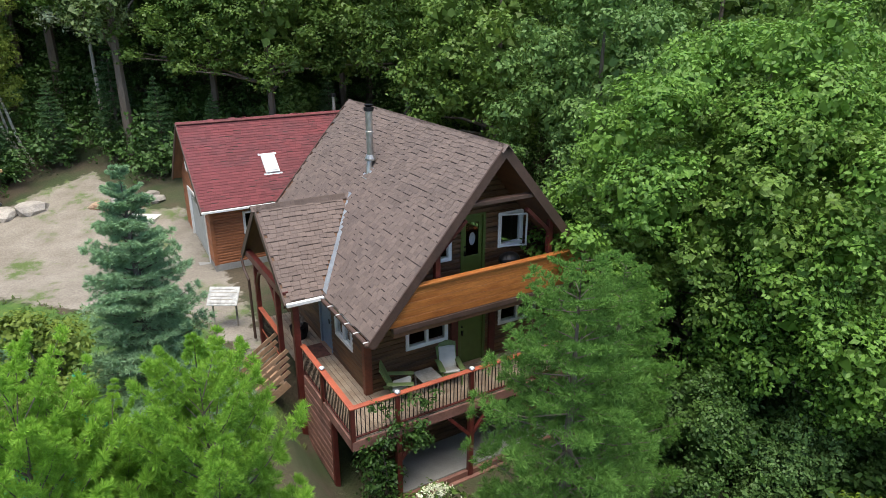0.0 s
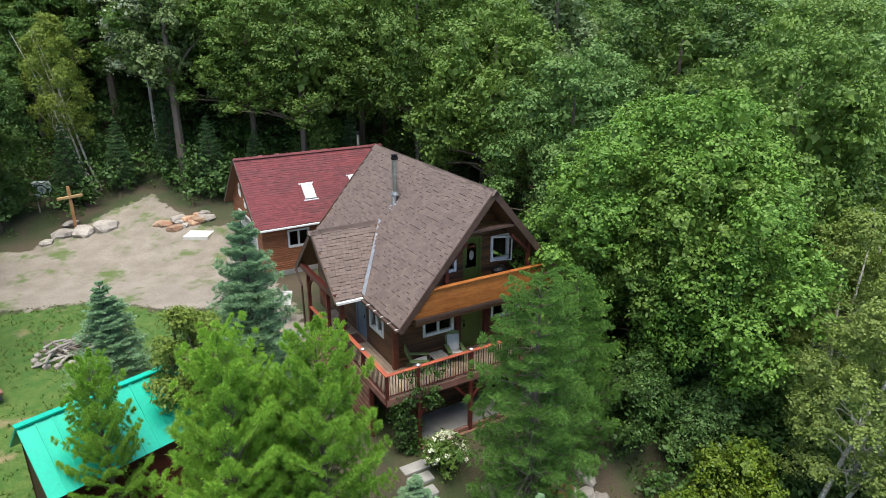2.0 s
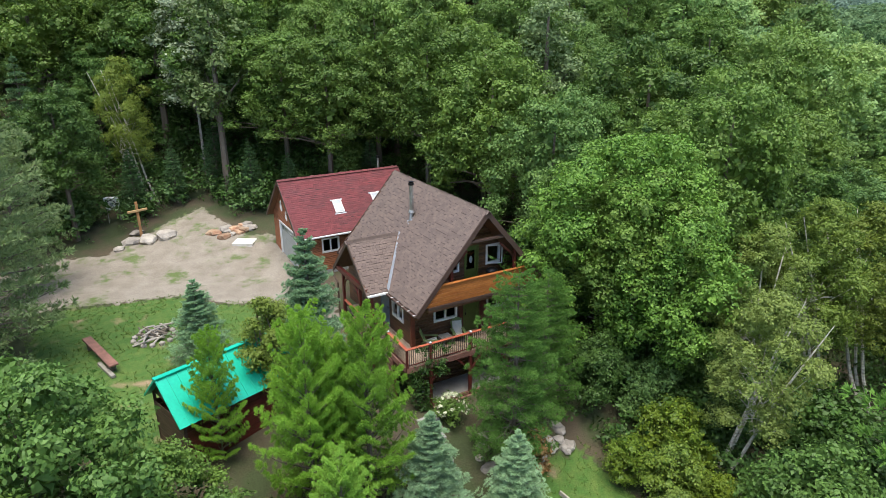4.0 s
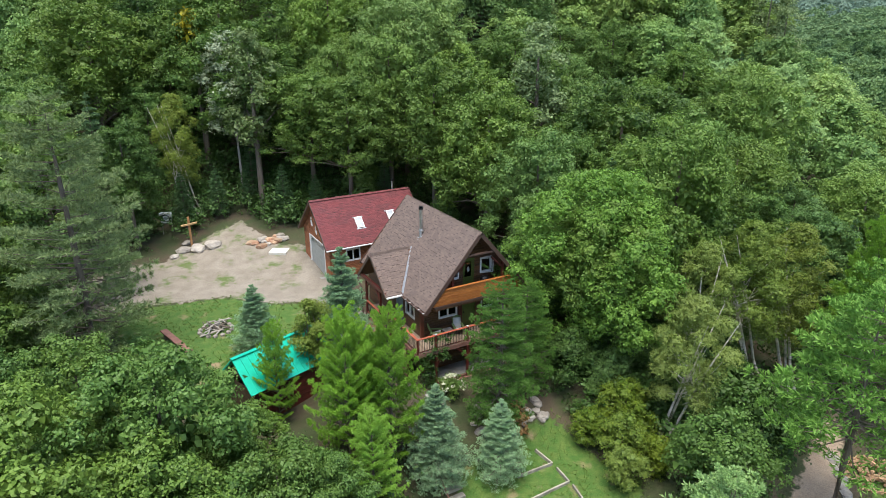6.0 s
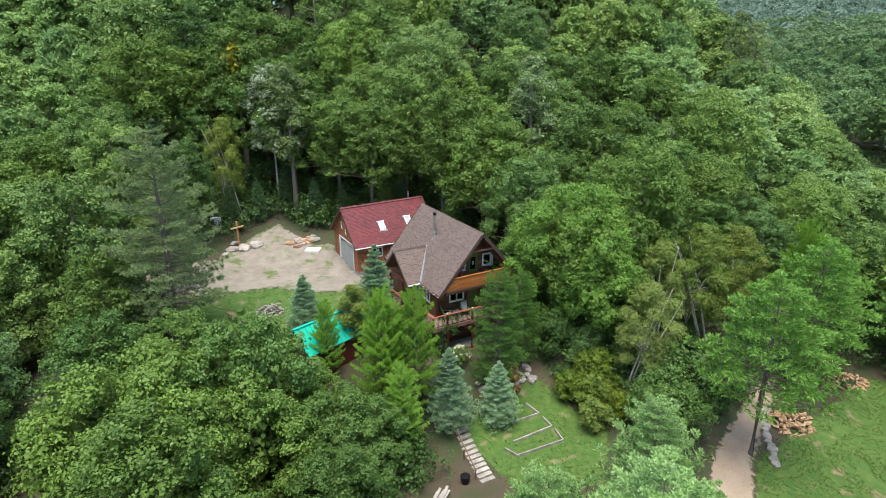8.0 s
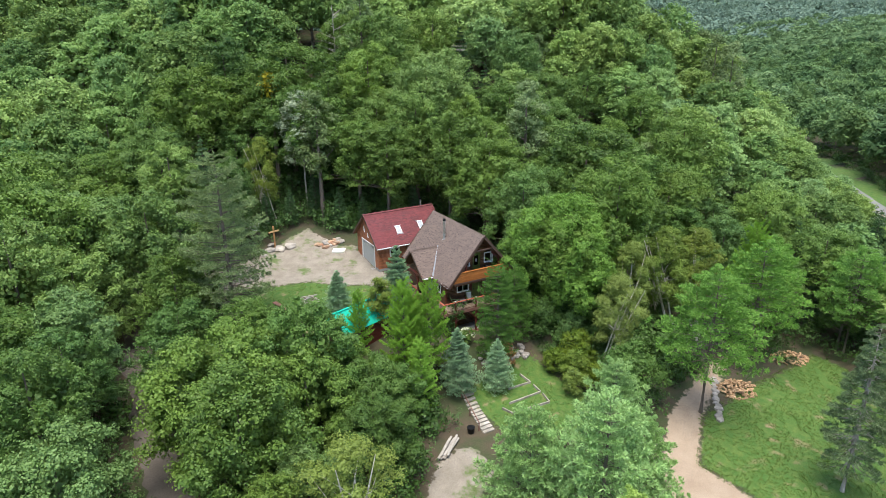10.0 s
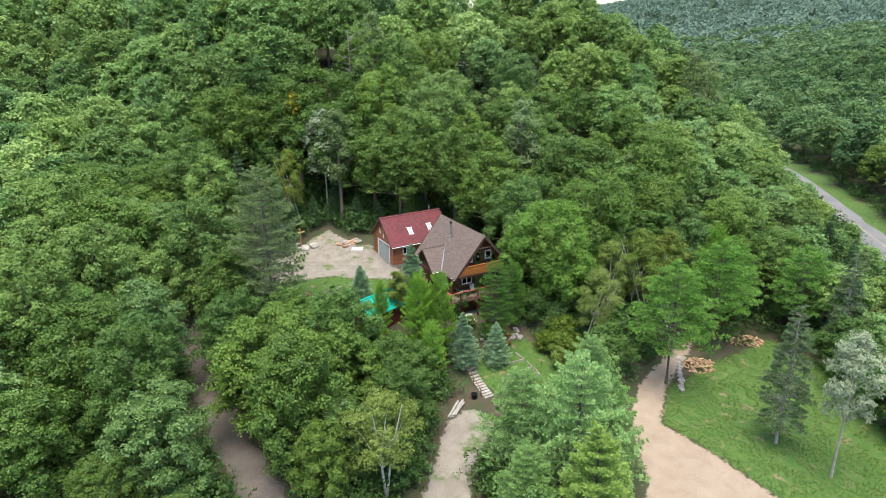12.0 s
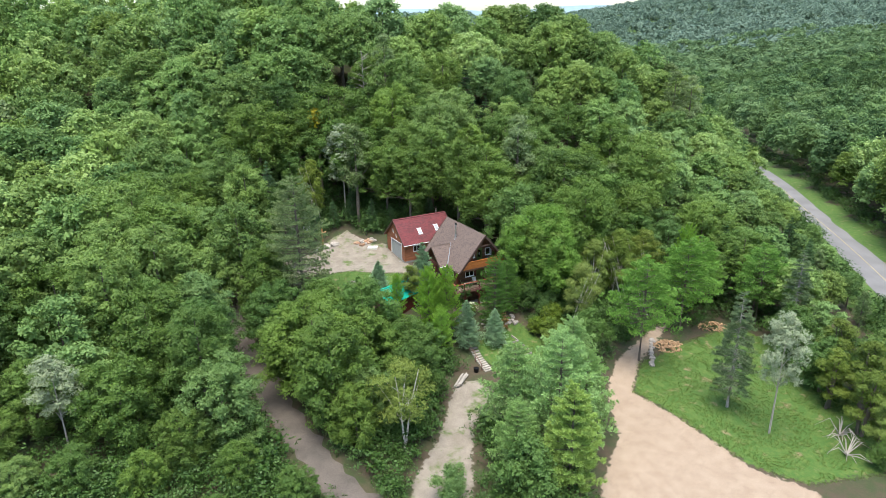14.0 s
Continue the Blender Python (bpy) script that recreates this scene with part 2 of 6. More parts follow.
GARDEN = [(-2.2, -14.5), (-2.4, -8), (0.8, -6.4), (5.4, -6.2), (7, -12), (3, -16)]
SAND = [(22, -13), (26, -12), (20, -15.5), (13.3, -18.8), (8.9, -22.5), (9.4, -28.5), (9.7, -36.5), (12.3, -41), (10, -47), (-10, -44), (-4.5, -32), (2, -27.5), (6, -21.5), (11, -17.5)]
TRAIL = [(-5.5, -13.4), (-8, -13.2), (-13.5, -19.5), (-18.5, -23.5), (-20, -28), (-15, -28), (-10, -20), (-5, -16)]


def ground_mat():
    m = bpy.data.materials.new("clearing_ground")
    m.use_nodes = True
    nt = m.node_tree
    b = nt.nodes["Principled BSDF"]
    b.inputs["Roughness"].default_value = 0.95
    coarse, mid, fine = noise_node(nt, 0.5, 5), noise_node(nt, 2.2, 5), noise_node(nt, 14, 4)

    def weight(name, rag):
        a = nt.nodes.new("ShaderNodeAttribute")
        a.attribute_name = name
        v = math_node(nt, "ADD", a.outputs["Fac"], math_node(nt, "MULTIPLY", math_node(nt, "SUBTRACT", mid, 0.5), rag))
        return span(nt, v, 0.42, 0.58)

    duff = mix_rgb(nt, (0.074, 0.058, 0.036), (0.042, 0.058, 0.020), span(nt, coarse, 0.4, 0.6))
    gravel = mix_rgb(nt, (0.275, 0.245, 0.205), (0.215, 0.188, 0.152), span(nt, noise_node(nt, 0.9, 8), 0.35, 0.65))
    tufts = span(nt, math_node(nt, "ADD", coarse, math_node(nt, "ADD", math_node(nt, "MULTIPLY", mid, 0.4), math_node(nt, "MULTIPLY", fine, 0.35))), 0.92, 1.06)
    gravel = mix_rgb(nt, gravel, (0.095, 0.135, 0.040), tufts)
    grass = mix_rgb(nt, (0.050, 0.120, 0.018), (0.095, 0.150, 0.030), span(nt, mid, 0.40, 0.68))
    grass = mix_rgb(nt, grass, (0.27, 0.20, 0.12), span(nt, noise_node(nt, 0.8, 7), 0.60, 0.76))
    sand = mix_rgb(nt, (0.345, 0.270, 0.200), (0.285, 0.215, 0.155), span(nt, noise_node(nt, 0.9, 8), 0.35, 0.7))
    col = mix_rgb(nt, duff, grass, weight("grass", 1.3))
    col = mix_rgb(nt, col, gravel, weight("gravel", 1.1))
    col = mix_rgb(nt, col, sand, weight("sand", 0.9))
    hsv = nt.nodes.new("ShaderNodeHueSaturation")
    nt.links.new(span(nt, fine, 0.3, 0.7, 0.78, 1.2), hsv.inputs["Value"])
    nt.links.new(col, hsv.inputs["Color"])
    nt.links.new(hsv.outputs[0], b.inputs["Base Color"])
    bump_to(nt, b, fine, 0.6, 0.05)
    return m


def axis(lo, hi, step, reach):
    vals, v, k = [], lo, step
    while v < hi:
        vals.append(v)
        v += step
    out, k = [], step
    a, b = lo, hi
    while b < reach:
        out.append(b)
        k *= 1.12
        b += k
    k = step
    while a > -reach:
        k *= 1.12
        a -= k
        out.append(a)
    return sorted(vals + out)


def make_ground():
    xs, ys = axis(-32, 36, 0.5, 3500), axis(-50, 32, 0.5, 3500)
    verts, wg, ww, ws = [], [], [], []
    for y in ys:
        for x in xs:
            near = -40 < x < 45 and -60 < y < 40
            z = ground_z(x, y)
            if near:
                z += 0.05 * noise.noise((x * 0.5, y * 0.5, 0))
            verts.append((x, y, z))
            grass = max(inside(LAWN, x, y), inside(MEADOW, x, y), inside(GARDEN, x, y)) if near else -9
            gravel = max(inside(LOT, x, y), inside(TRAIL, x, y)) if near else -9
            sand = inside(SAND, x, y) if near else -9
            off = abs(road_off(x, y))
            if not near and (off < 9 or along(x, y)[0] > 380):
                grass = 1
            for store, d in ((wg, gravel), (ww, grass), (ws, sand)):
                store.append(max(0.0, min(1.0, 0.5 + d * 0.7)))
    n, k = len(xs), len(ys)
    faces = [(j * n + i, j * n + i + 1, j * n + n + i + 1, j * n + n + i) for j in range(k - 1) for i in range(n - 1)]
    me = bpy.data.meshes.new("ground")
    me.from_pydata(verts, [], faces)
    me.polygons.foreach_set("use_smooth", [True] * len(faces))
    for key, vals in (("gravel", wg), ("grass", ww), ("sand", ws)):
        me.attributes.new(key, "FLOAT", "POINT").data.foreach_set("value", vals)
    me.materials.append(ground_mat())
    return tagged(new("ground", me), "sloping forest clearing of soil, grass, gravel and sand", "ground", kind="structure")


make_ground()


def strip(name, line, width, material, lift, label, category, rag=0.0):
    """A draped road strip along a line in plan."""
    rg = random.Random(5)
    pts = []
    for (x0, y0), (x1, y1) in zip(line, line[1:]):
        n = max(1, int(math.hypot(x1 - x0, y1 - y0) / 1.0))
        pts += [(x0 + (x1 - x0) * i / n, y0 + (y1 - y0) * i / n) for i in range(n)]
    pts.append(line[-1])
    for _ in range(6):
        pts = [pts[0]] + [((a[0] + 2 * b[0] + c[0]) / 4, (a[1] + 2 * b[1] + c[1]) / 4) for a, b, c in zip(pts, pts[1:], pts[2:])] + [pts[-1]]
    verts, faces = [], []
    cross = 6
    for i, (x, y) in enumerate(pts):
        a, b = pts[max(0, i - 1)], pts[min(len(pts) - 1, i + 1)]
        d = Vector((b[0] - a[0], b[1] - a[1])).normalized()
        for j in range(cross + 1):
            f = (j / cross - 0.5) * width
            if j in (0, cross):
                f += rg.uniform(-rag, rag)
            px, py = x - d.y * f, y + d.x * f
            edge = lift if 0 < j < cross else -0.05
            verts.append((px, py, ground_z(px, py) + edge + 0.04))
    for i in range(len(pts) - 1):
        for j in range(cross):
            k = i * (cross + 1) + j
            faces.append((k, k + 1, k + cross + 2, k + cross + 1))
    me = bpy.data.meshes.new(name)
    me.from_pydata(verts, [], faces)
    me.polygons.foreach_set("use_smooth", [True] * len(faces))
    me.materials.append(material)
    return tagged(new(name, me), label, category, kind="structure")


ROAD = [(40, -48.5), (66.2, -19.6), (89.5, 6.0), (132.2, 53.2), (190, 117)]
strip("road", ROAD, 6.6, ASPHALT, 0.10, "pale grey two-lane asphalt road through forest", "road")
strip("road_marking", ROAD, 0.16, PAINTLINE, 0.13, "faded yellow centre line on asphalt road", "road marking")
strip("track", [(-24, 34), (-24.2, 24.5), (-26, 12.3), (-25.9, -7.7), (-24.3, -21), (-20, -29), (-12, -40)], 2.9, TRACK, 0.05, "narrow dark gravel track between trees", "track", 0.35)


# ---- mesh helpers ----
def box(bm, x0, y0, z0, x1, y1, z1):
    return bmesh.ops.create_cube(bm, size=1, matrix=Matrix.Translation(((x0 + x1) / 2, (y0 + y1) / 2, (z0 + z1) / 2)) @ Matrix.Diagonal((abs(x1 - x0), abs(y1 - y0), abs(z1 - z0), 1)))["verts"]


def part(name, bm, material, parent=None, label="", soft=0.0):
    """Links a bmesh as one mesh object; soft bevels its edges."""
    if soft:
        bmesh.ops.bevel(bm, geom=bm.edges[:], offset=soft, segments=1, affect="EDGES", clamp_overlap=True)
    me = bpy.data.meshes.new(name)
    bm.to_mesh(me)
    bm.free()
    me.materials.append(material)
    ob = new(name, me)
    ob.parent = parent
    return tagged(ob, label)


def boxes(name, items, material, parent=None, label="", soft=0.006):
    bm = bmesh.new()
    for b in items:
        box(bm, *b)
    return part(name, bm, material, parent, label, soft)


def beam(bm, a, b, w, h):
    """A squared beam from a to b."""
    a, b = Vector(a), Vector(b)
    d = b - a
    q = d.to_track_quat("Z", "Y").to_matrix().to_4x4()
    bmesh.ops.create_cube(bm, size=1, matrix=Matrix.Translation((a + b) / 2) @ q @ Matrix.Diagonal((w, h, d.length, 1)))


def slab(pts, thick):
    """A thick sheet from a flat outline, grown downwards."""
    bm = bmesh.new()
    n = (Vector(pts[1]) - Vector(pts[0])).cross(Vector(pts[2]) - Vector(pts[0])).normalized()
    if n.z < 0:
        pts, n = pts[::-1], -n
    a = [bm.verts.new(p) for p in pts]
    b = [bm.verts.new(Vector(p) - n * thick) for p in pts]
    bm.faces.new(a)
    bm.faces.new(b[::-1])
    k = len(a)
    for i in range(k):
        bm.faces.new((a[i], b[i], b[(i + 1) % k], a[(i + 1) % k]))
    return bm


def tube(bm, pts, radii, sides=6):
    """A tapered, bent tube through points."""
    rings = []
    for i, p in enumerate(pts):
        d = Vector(pts[min(i + 1, len(pts) - 1)]) - Vector(pts[max(i - 1, 0)])
        q = d.to_track_quat("Z", "Y")
        rings.append([bm.verts.new(Vector(p) + q @ Vector((radii[i] * math.cos(a), radii[i] * math.sin(a), 0))) for a in (2 * math.pi * k / sides for k in range(sides))])
    for r0, r1 in zip(rings, rings[1:]):
        for k in range(sides):
            bm.faces.new((r0[k], r0[(k + 1) % sides], r1[(k + 1) % sides], r1[k]))
    bm.faces.new(rings[-1])
    bm.faces.new(rings[0][::-1])


# ---- trees ----
def unit(v):
    return v / (np.linalg.norm(v, axis=1)[:, None] + 1e-9)


def leaf_cards(rng, centres, radii, count, size, flat=0.55, up=0.4, bunch=8, loose=1.45, inside_share=0.1):
    """Bent leaf cards in small sprays on the upper shells of many clumps, and some larger ones inside."""
    rad = np.array(radii)
    w = rad[:, 0] * rad[:, 1]
    m = max(1, count // bunch)
    pick = rng.choice(len(centres), m, p=w / w.sum())
    d = rng.normal(size=(m, 3))
    d[:, 2] += 0.55
    d = unit(d)
    depth = rng.uniform(0.84, 1.14, (m, 1))
    inner = rng.random((m, 1)) < inside_share
    depth = np.where(inner, rng.uniform(0.3, 0.65, (m, 1)), depth)
    spray = np.array(centres)[pick] + d * rad[pick] * depth
    k = np.repeat(np.arange(m), bunch)
    n = len(k)
    off = rng.normal(size=(n, 3)) * size * loose
    off[:, 2] *= 0.6
    c = spray[k] + off
    nrm = d[k] + rng.normal(size=(n, 3)) * flat
    nrm[:, 2] += up
    nrm = unit(nrm)
    t = unit(np.cross(nrm, rng.normal(size=(n, 3))))
    b = np.cross(nrm, t)
    sz = size * rng.uniform(0.6, 1.3, (n, 1)) * np.where(inner[k], 1.7, 1.0)
    bend = nrm * sz * -0.25
    return np.stack([c - t * sz + bend, c - b * sz * 0.6, c + t * sz + bend, c + b * sz * 0.6], 1).reshape(-1, 3)


def needle_cards(rng, base, way, blades, length, width, spread, taper=1.0):
    """Brushes of thin needle blades round twig tips."""
    n = len(base)
    c = np.repeat(base, blades, 0)
    d = unit(np.repeat(way, blades, 0) + rng.normal(size=(n * blades, 3)) * spread)
    t = unit(np.cross(d, rng.normal(size=d.shape)))
    ln = length * np.repeat(np.broadcast_to(taper, n), blades)[:, None] * rng.uniform(0.7, 1.25, (len(c), 1))
    w = t * width
    return np.stack([c - w * 0.4, c + d * ln * 0.5 - w, c + d * ln, c + d * ln * 0.5 + w], 1).reshape(-1, 3)


def quads_mesh(name, v, material, extra=None, tone=None):
    """A mesh of loose quads, with closed quad cores where they are given."""
    quads = np.arange(len(v)).reshape(-1, 4)
    if extra:
        quads = np.concatenate([quads, extra[1] + len(v)])
        v = np.concatenate([v, extra[0]])
    return raw_mesh(name, v, quads, material, tone)


def raw_mesh(name, v, quads, material=None, tone=None):
    me = bpy.data.meshes.new(name)
    me.vertices.add(len(v))
    me.vertices.foreach_set("co", np.ascontiguousarray(v, dtype=np.float32).ravel())
    me.loops.add(quads.size)
    me.loops.foreach_set("vertex_index", np.ascontiguousarray(quads, dtype=np.int32).ravel())
    me.polygons.add(len(quads))
    me.polygons.foreach_set("loop_start", np.arange(0, quads.size, 4, dtype=np.int32))
    if tone is not None:
        me.attributes.new("tone", "FLOAT", "POINT").data.foreach_set("value", np.ascontiguousarray(tone, dtype=np.float32))
    me.update(calc_edges=True)
    if material:
        me.materials.append(material)
    return me


def cores(rng, centres, radii, shrink, per=12, size=0.36):
    """Broad crumpled leaf masses inside the clumps and the heart of the crown, so that it shades itself."""
    c, r = np.array(centres), np.array(radii)
    k = np.concatenate([np.repeat(np.arange(len(c) - 1), per), np.full(per * 14, len(c) - 1)])
    n = len(k)
    d = unit(rng.normal(size=(n, 3)))
    p = c[k] + d * r[k] * shrink * rng.uniform(0.35, 0.8, (n, 1))
    nrm = unit(d + rng.normal(size=(n, 3)) * 0.6)
    t = unit(np.cross(nrm, rng.normal(size=(n, 3))))
    b = np.cross(nrm, t)
    sz = np.where(k < len(c) - 1, r[k, 0] * size, r[k, 0] * size * 0.36)[:, None] * rng.uniform(0.7, 1.2, (n, 1))
    fold = nrm * sz * 0.4
    return np.stack([p - t * sz - fold, p - b * sz * 0.8 + fold, p + t * sz - fold, p + b * sz * 0.8 + fold], 1).reshape(-1, 3), np.arange(4 * n).reshape(-1, 4)


def clump_plan(seed, height, spread, bare, lumps, small, dome=False):
    """Centres and radii of the leaf clumps of a crown; the last one is its heart."""
    rr = random.Random(seed)
    centres, radii = [], []
    z0 = height * bare
    if dome:
        tall = height - z0
        zc = z0 + tall * 0.42
        lobes = [(rr.uniform(0, 6.3), rr.uniform(0.08, 0.2)) for _ in range(3)]
        for i in range(lumps):
            up = -0.72 + 1.70 * (i + 0.5) / lumps
            a = i * 2.4 + rr.uniform(-0.35, 0.35)
            r = spread * small * rr.uniform(0.7, 1.3)
            wob = 1 + sum(k * math.sin((j + 2) * a + p) for j, (p, k) in enumerate(lobes))
            side = max(0.0, 1 - min(1.0, abs(up)) ** 2.2) ** 0.55 * (spread - r) * wob * rr.uniform(0.82, 1.08)
            reach = (height - zc - r * 0.7) if up > 0 else (zc - z0)
            centres.append((side * math.cos(a), side * math.sin(a), zc + up * reach * rr.uniform(0.86, 1.08)))
            radii.append((r, r, r * rr.uniform(0.62, 0.85)))
        centres.append((0, 0, zc + tall * 0.04))
        radii.append((spread * 0.78, spread * 0.78, tall * 0.40))
        return centres, radii
    for i in range(lumps):
        f = (i + 0.5) / lumps
        prof = math.sin(math.pi * (0.16 + 0.74 * f)) ** 0.8
        z = z0 + (height - z0) * (0.10 + 0.80 * f)
        a = i * 2.4 + rr.uniform(-0.6, 0.6)
        rad = spread * prof * rr.uniform(0.35, 0.82) * (0.45 if f > 0.88 else 1)
        r = spread * small * rr.uniform(0.75, 1.25) * (0.7 + 0.3 * prof)
        centres.append((rad * math.cos(a), rad * math.sin(a), z))
        radii.append((r, r, r * rr.uniform(0.6, 0.85)))
    centres.append((0, 0, z0 + (height - z0) * 0.48))
    radii.append((spread * 0.55, spread * 0.55, (height - z0) * 0.38))
    return centres, radii


def broad_tree(name, seed, height, spread, cards, size, label, leaf, bark=None, bare=0.3, lumps=22, small=0.34, core=0.78, lean=0.0, stems=1, stout=1.0, dome=False, fine=False):
    """A broad-leaved tree with trunk, limbs and an uneven crown of clumps; stands at the origin."""
    rng, rr = np.random.default_rng(seed), random.Random(seed)
    tree = tagged(new(name), label, "tree")
    centres, radii = clump_plan(seed, height, spread, bare, lumps, small, dome)
    sprays = leaf_cards(rng, centres[:-1], radii[:-1], cards, size)
    crown = new("crown", quads_mesh("crown", sprays, leaf, cores(rng, centres, radii, core, *((30, 0.2) if fine else (12, 0.36))) if core else None))
    crown.parent = tree
    z0, tr = height * bare, (height * 0.012 + 0.04) * stout
    for k in range(stems):
        bm = bmesh.new()
        ox, oy = (rr.uniform(-0.5, 0.5), rr.uniform(-0.5, 0.5)) if k else (0, 0)
        lx, ly = (rr.uniform(-1, 1) * spread * 0.45, rr.uniform(-1, 1) * spread * 0.45) if stems > 1 else (0, 0)
        tops = (ox + lx + lean * 0.6, oy + ly, height * 0.86)
        tube(bm, [(ox - lean, oy, -0.7), (ox - lean * 0.5 + lx * 0.2, oy + ly * 0.2, z0 * 0.6), (ox + lx * 0.5, oy + ly * 0.5, height * 0.5), tops], [tr * 1.4, tr, tr * 0.75, tr * 0.2])
        for c in centres[k::stems][:9]:
            zb = min(c[2] - 0.4, z0 + (height - z0) * rr.uniform(0.0, 0.35))
            tube(bm, [(ox + lx * 0.4, oy + ly * 0.4, zb), (ox + (lx * 0.4 + c[0]) * 0.5, oy + (ly * 0.4 + c[1]) * 0.5, (zb + c[2]) / 2 + 0.2), c], [tr * 0.45, tr * 0.28, tr * 0.08], 5)
        part("trunk", bm, bark or BARK, tree)
    return tree


def conifer(name, seed, height, radius, label, leaf, whorls=14, per=6, sub=5, tips=5, blades=6, length=0.16, width=0.016, spread=0.6, rise=0.35, droop=0.0, power=0.8, bare=0.06, start=0.25, bark=None, jitter=0.12):
    """A conifer: trunk, whorls of boughs and needle brushes on their twigs."""
    rng, rr = np.random.default_rng(seed), random.Random(seed)
    tree = tagged(new(name), label, "tree")
    bm = bmesh.new()
    tr = height * 0.011 + 0.03
    tube(bm, [(0, 0, -0.7), (0.03, 0.02, height * 0.3), (0, -0.03, height * 0.7), (0, 0, height * 0.97)], [tr * 1.3, tr, tr * 0.55, 0.012], 7)
    base, way, taper = [], [], []
    z0 = height * bare
    for i in range(whorls):
        f = (i + 0.35 * rr.random()) / whorls
        z = z0 + (height - z0) * f
        reach = radius * ((1 - f) ** power) * (1.0 if f > 0.12 else 0.8) + 0.06
        turn = rr.uniform(0, 6.3)
        for k in range(per if f < 0.9 else 4):
            a = turn + 2 * math.pi * k / per + rr.uniform(-0.25, 0.25)
            ln = reach * rr.uniform(0.72, 1.12)
            up = rise * (0.6 + 0.9 * f)
            out = np.array((math.cos(a), math.sin(a), 0.0))
            side = np.array((-math.sin(a), math.cos(a), 0.0))
            zz = z + rr.uniform(-1, 1) * jitter * height / whorls
            tip = np.array((0, 0, zz)) + out * ln + np.array((0, 0, ln * up - droop * ln * (1 - f)))
            root = np.array((0, 0, zz))
            midp = root * 0.45 + tip * 0.55 - np.array((0, 0, ln * 0.08))
            if ln > 0.35:
                tube(bm, [tuple(root), tuple(midp), tuple(tip)], [tr * 0.28 * (1 - f) + 0.008, tr * 0.16 * (1 - f) + 0.006, 0.004], 4)
            for j in range(sub):
                g = start + (1 - start) * (j + rr.random()) / sub
                stem = root * (1 - g) ** 2 + 2 * midp * g * (1 - g) + tip * g * g
                half = 0.34 * ln * (1.15 - g) + 0.05
                for q in range(tips):
                    sd = rr.uniform(-1, 1)
                    p = stem + side * sd * half + out * abs(sd) * half * 0.35 + np.array((0, 0, rr.uniform(-0.03, 0.10) * half + 0.08 * half))
                    base.append(p)
                    way.append(out * 0.7 + side * sd * 0.8 + np.array((0, 0, 0.25 + rise - droop)))
            base.append(tip)
            way.append(out + np.array((0, 0, 0.4 + rise)))
        taper += [0.42 + 0.58 * min(1.0, (1 - f) * 2.6)] * (len(base) - len(taper))
    for k in range(6):
        base.append(np.array((0, 0, height * (0.95 + 0.009 * k))))
        way.append(np.array((0, 0, 1.0)))
        taper.append(0.6)
    crown = new("crown", quads_mesh("crown", needle_cards(rng, np.array(base), unit(np.array(way)), blades, length, width, spread, np.array(taper)), leaf))
    crown.parent = tree
    part("trunk", bm, bark or BARK, tree)
    return tree


def standing(x, y, scale=1.0, turn=0.0, wide=1.0, z=None):
    return Matrix.Translation((x, y, ground_z(x, y) - 0.05 if z is None else z)) @ Matrix.Rotation(radians(turn), 4, "Z") @ Matrix.Diagonal((scale * wide, scale * wide, scale, 1))


def set_down(tree, x, y, scale=1.0, turn=0.0, wide=1.0, label=""):
    tree.matrix_basis = standing(x, y, scale, turn, wide)
    return tagged(tree, label)


def put(tree, x, y, scale=1.0, turn=0.0, wide=1.0, label="", group=""):
    return tagged(copy_thing(tree, standing(x, y, scale, turn, wide)), label, "", group)


# trees that stand round the house
oak = set_down(broad_tree("oak_tree", 41, 12.6, 5.7, 88000, 0.074, "large dense oak beside the log house", leaf_mat("bright_oak_leaf", (0.038, 0.118, 0.022), (0.159, 0.316, 0.050), (0.224, 0.382, 0.060), 0.4, thin=0.28), bare=0.03, lumps=120, small=0.17, core=0.85, dome=True, fine=True), 11.6, -2.6, 1.0, 20)
pine = set_down(conifer("pine_tree", 51, 9.4, 2.7, "young bright green pine with upright tufts near the deck", NEEDLE, whorls=16, per=7, sub=8, tips=11, blades=24, length=0.17, width=0.0058, spread=0.75, rise=0.95, power=0.55, jitter=0.9), -4.9, -5.9, 0.89, 0, 0.87)
put(pine, -7.0, -5.5, 0.99, 70, 1.0)
put(pine, -6.0, -5.0, 0.80, 160, 0.9)
put(pine, -6.9, -8.2, 0.74, 140, 1.1)
put(pine, -9.6, -2.4, 0.66, 30, 0.9, "small pine standing over the teal shed roof")
pine_dark = set_down(conifer("pine_tree", 52, 9.6, 2.5, "dense dark green pine in front of the deck", leaf_mat("dark_pine_needle", (0.044, 0.119, 0.026), (0.132, 0.270, 0.050), (0.132, 0.259, 0.045), 0.3, spec=0.12, thin=0.18, vary=0.1), whorls=19, per=7, sub=7, tips=9, blades=18, length=0.16, width=0.0068, spread=0.8, rise=0.3, power=0.42, jitter=0.4), 1.9, -5.8, 0.96)
put(pine_dark, 4.6, -4.4, 0.80, 130, 1.0)
spruce = set_down(conifer("spruce_tree", 61, 8.0, 1.95, "slender blue-green spruce beside the stairs", NEEDLE_BLUE, whorls=34, per=8, sub=8, tips=8, blades=12, length=0.11, width=0.0065, spread=0.8, rise=0.5, droop=0.25, power=0.92, bare=0.02, start=0.1, jitter=1.4), -5.1, -0.4, 0.98, 0, 1.2)
put(spruce, -9.0, 4.3, 0.57, 50, 1.35, "small blue-green spruce on the lawn")
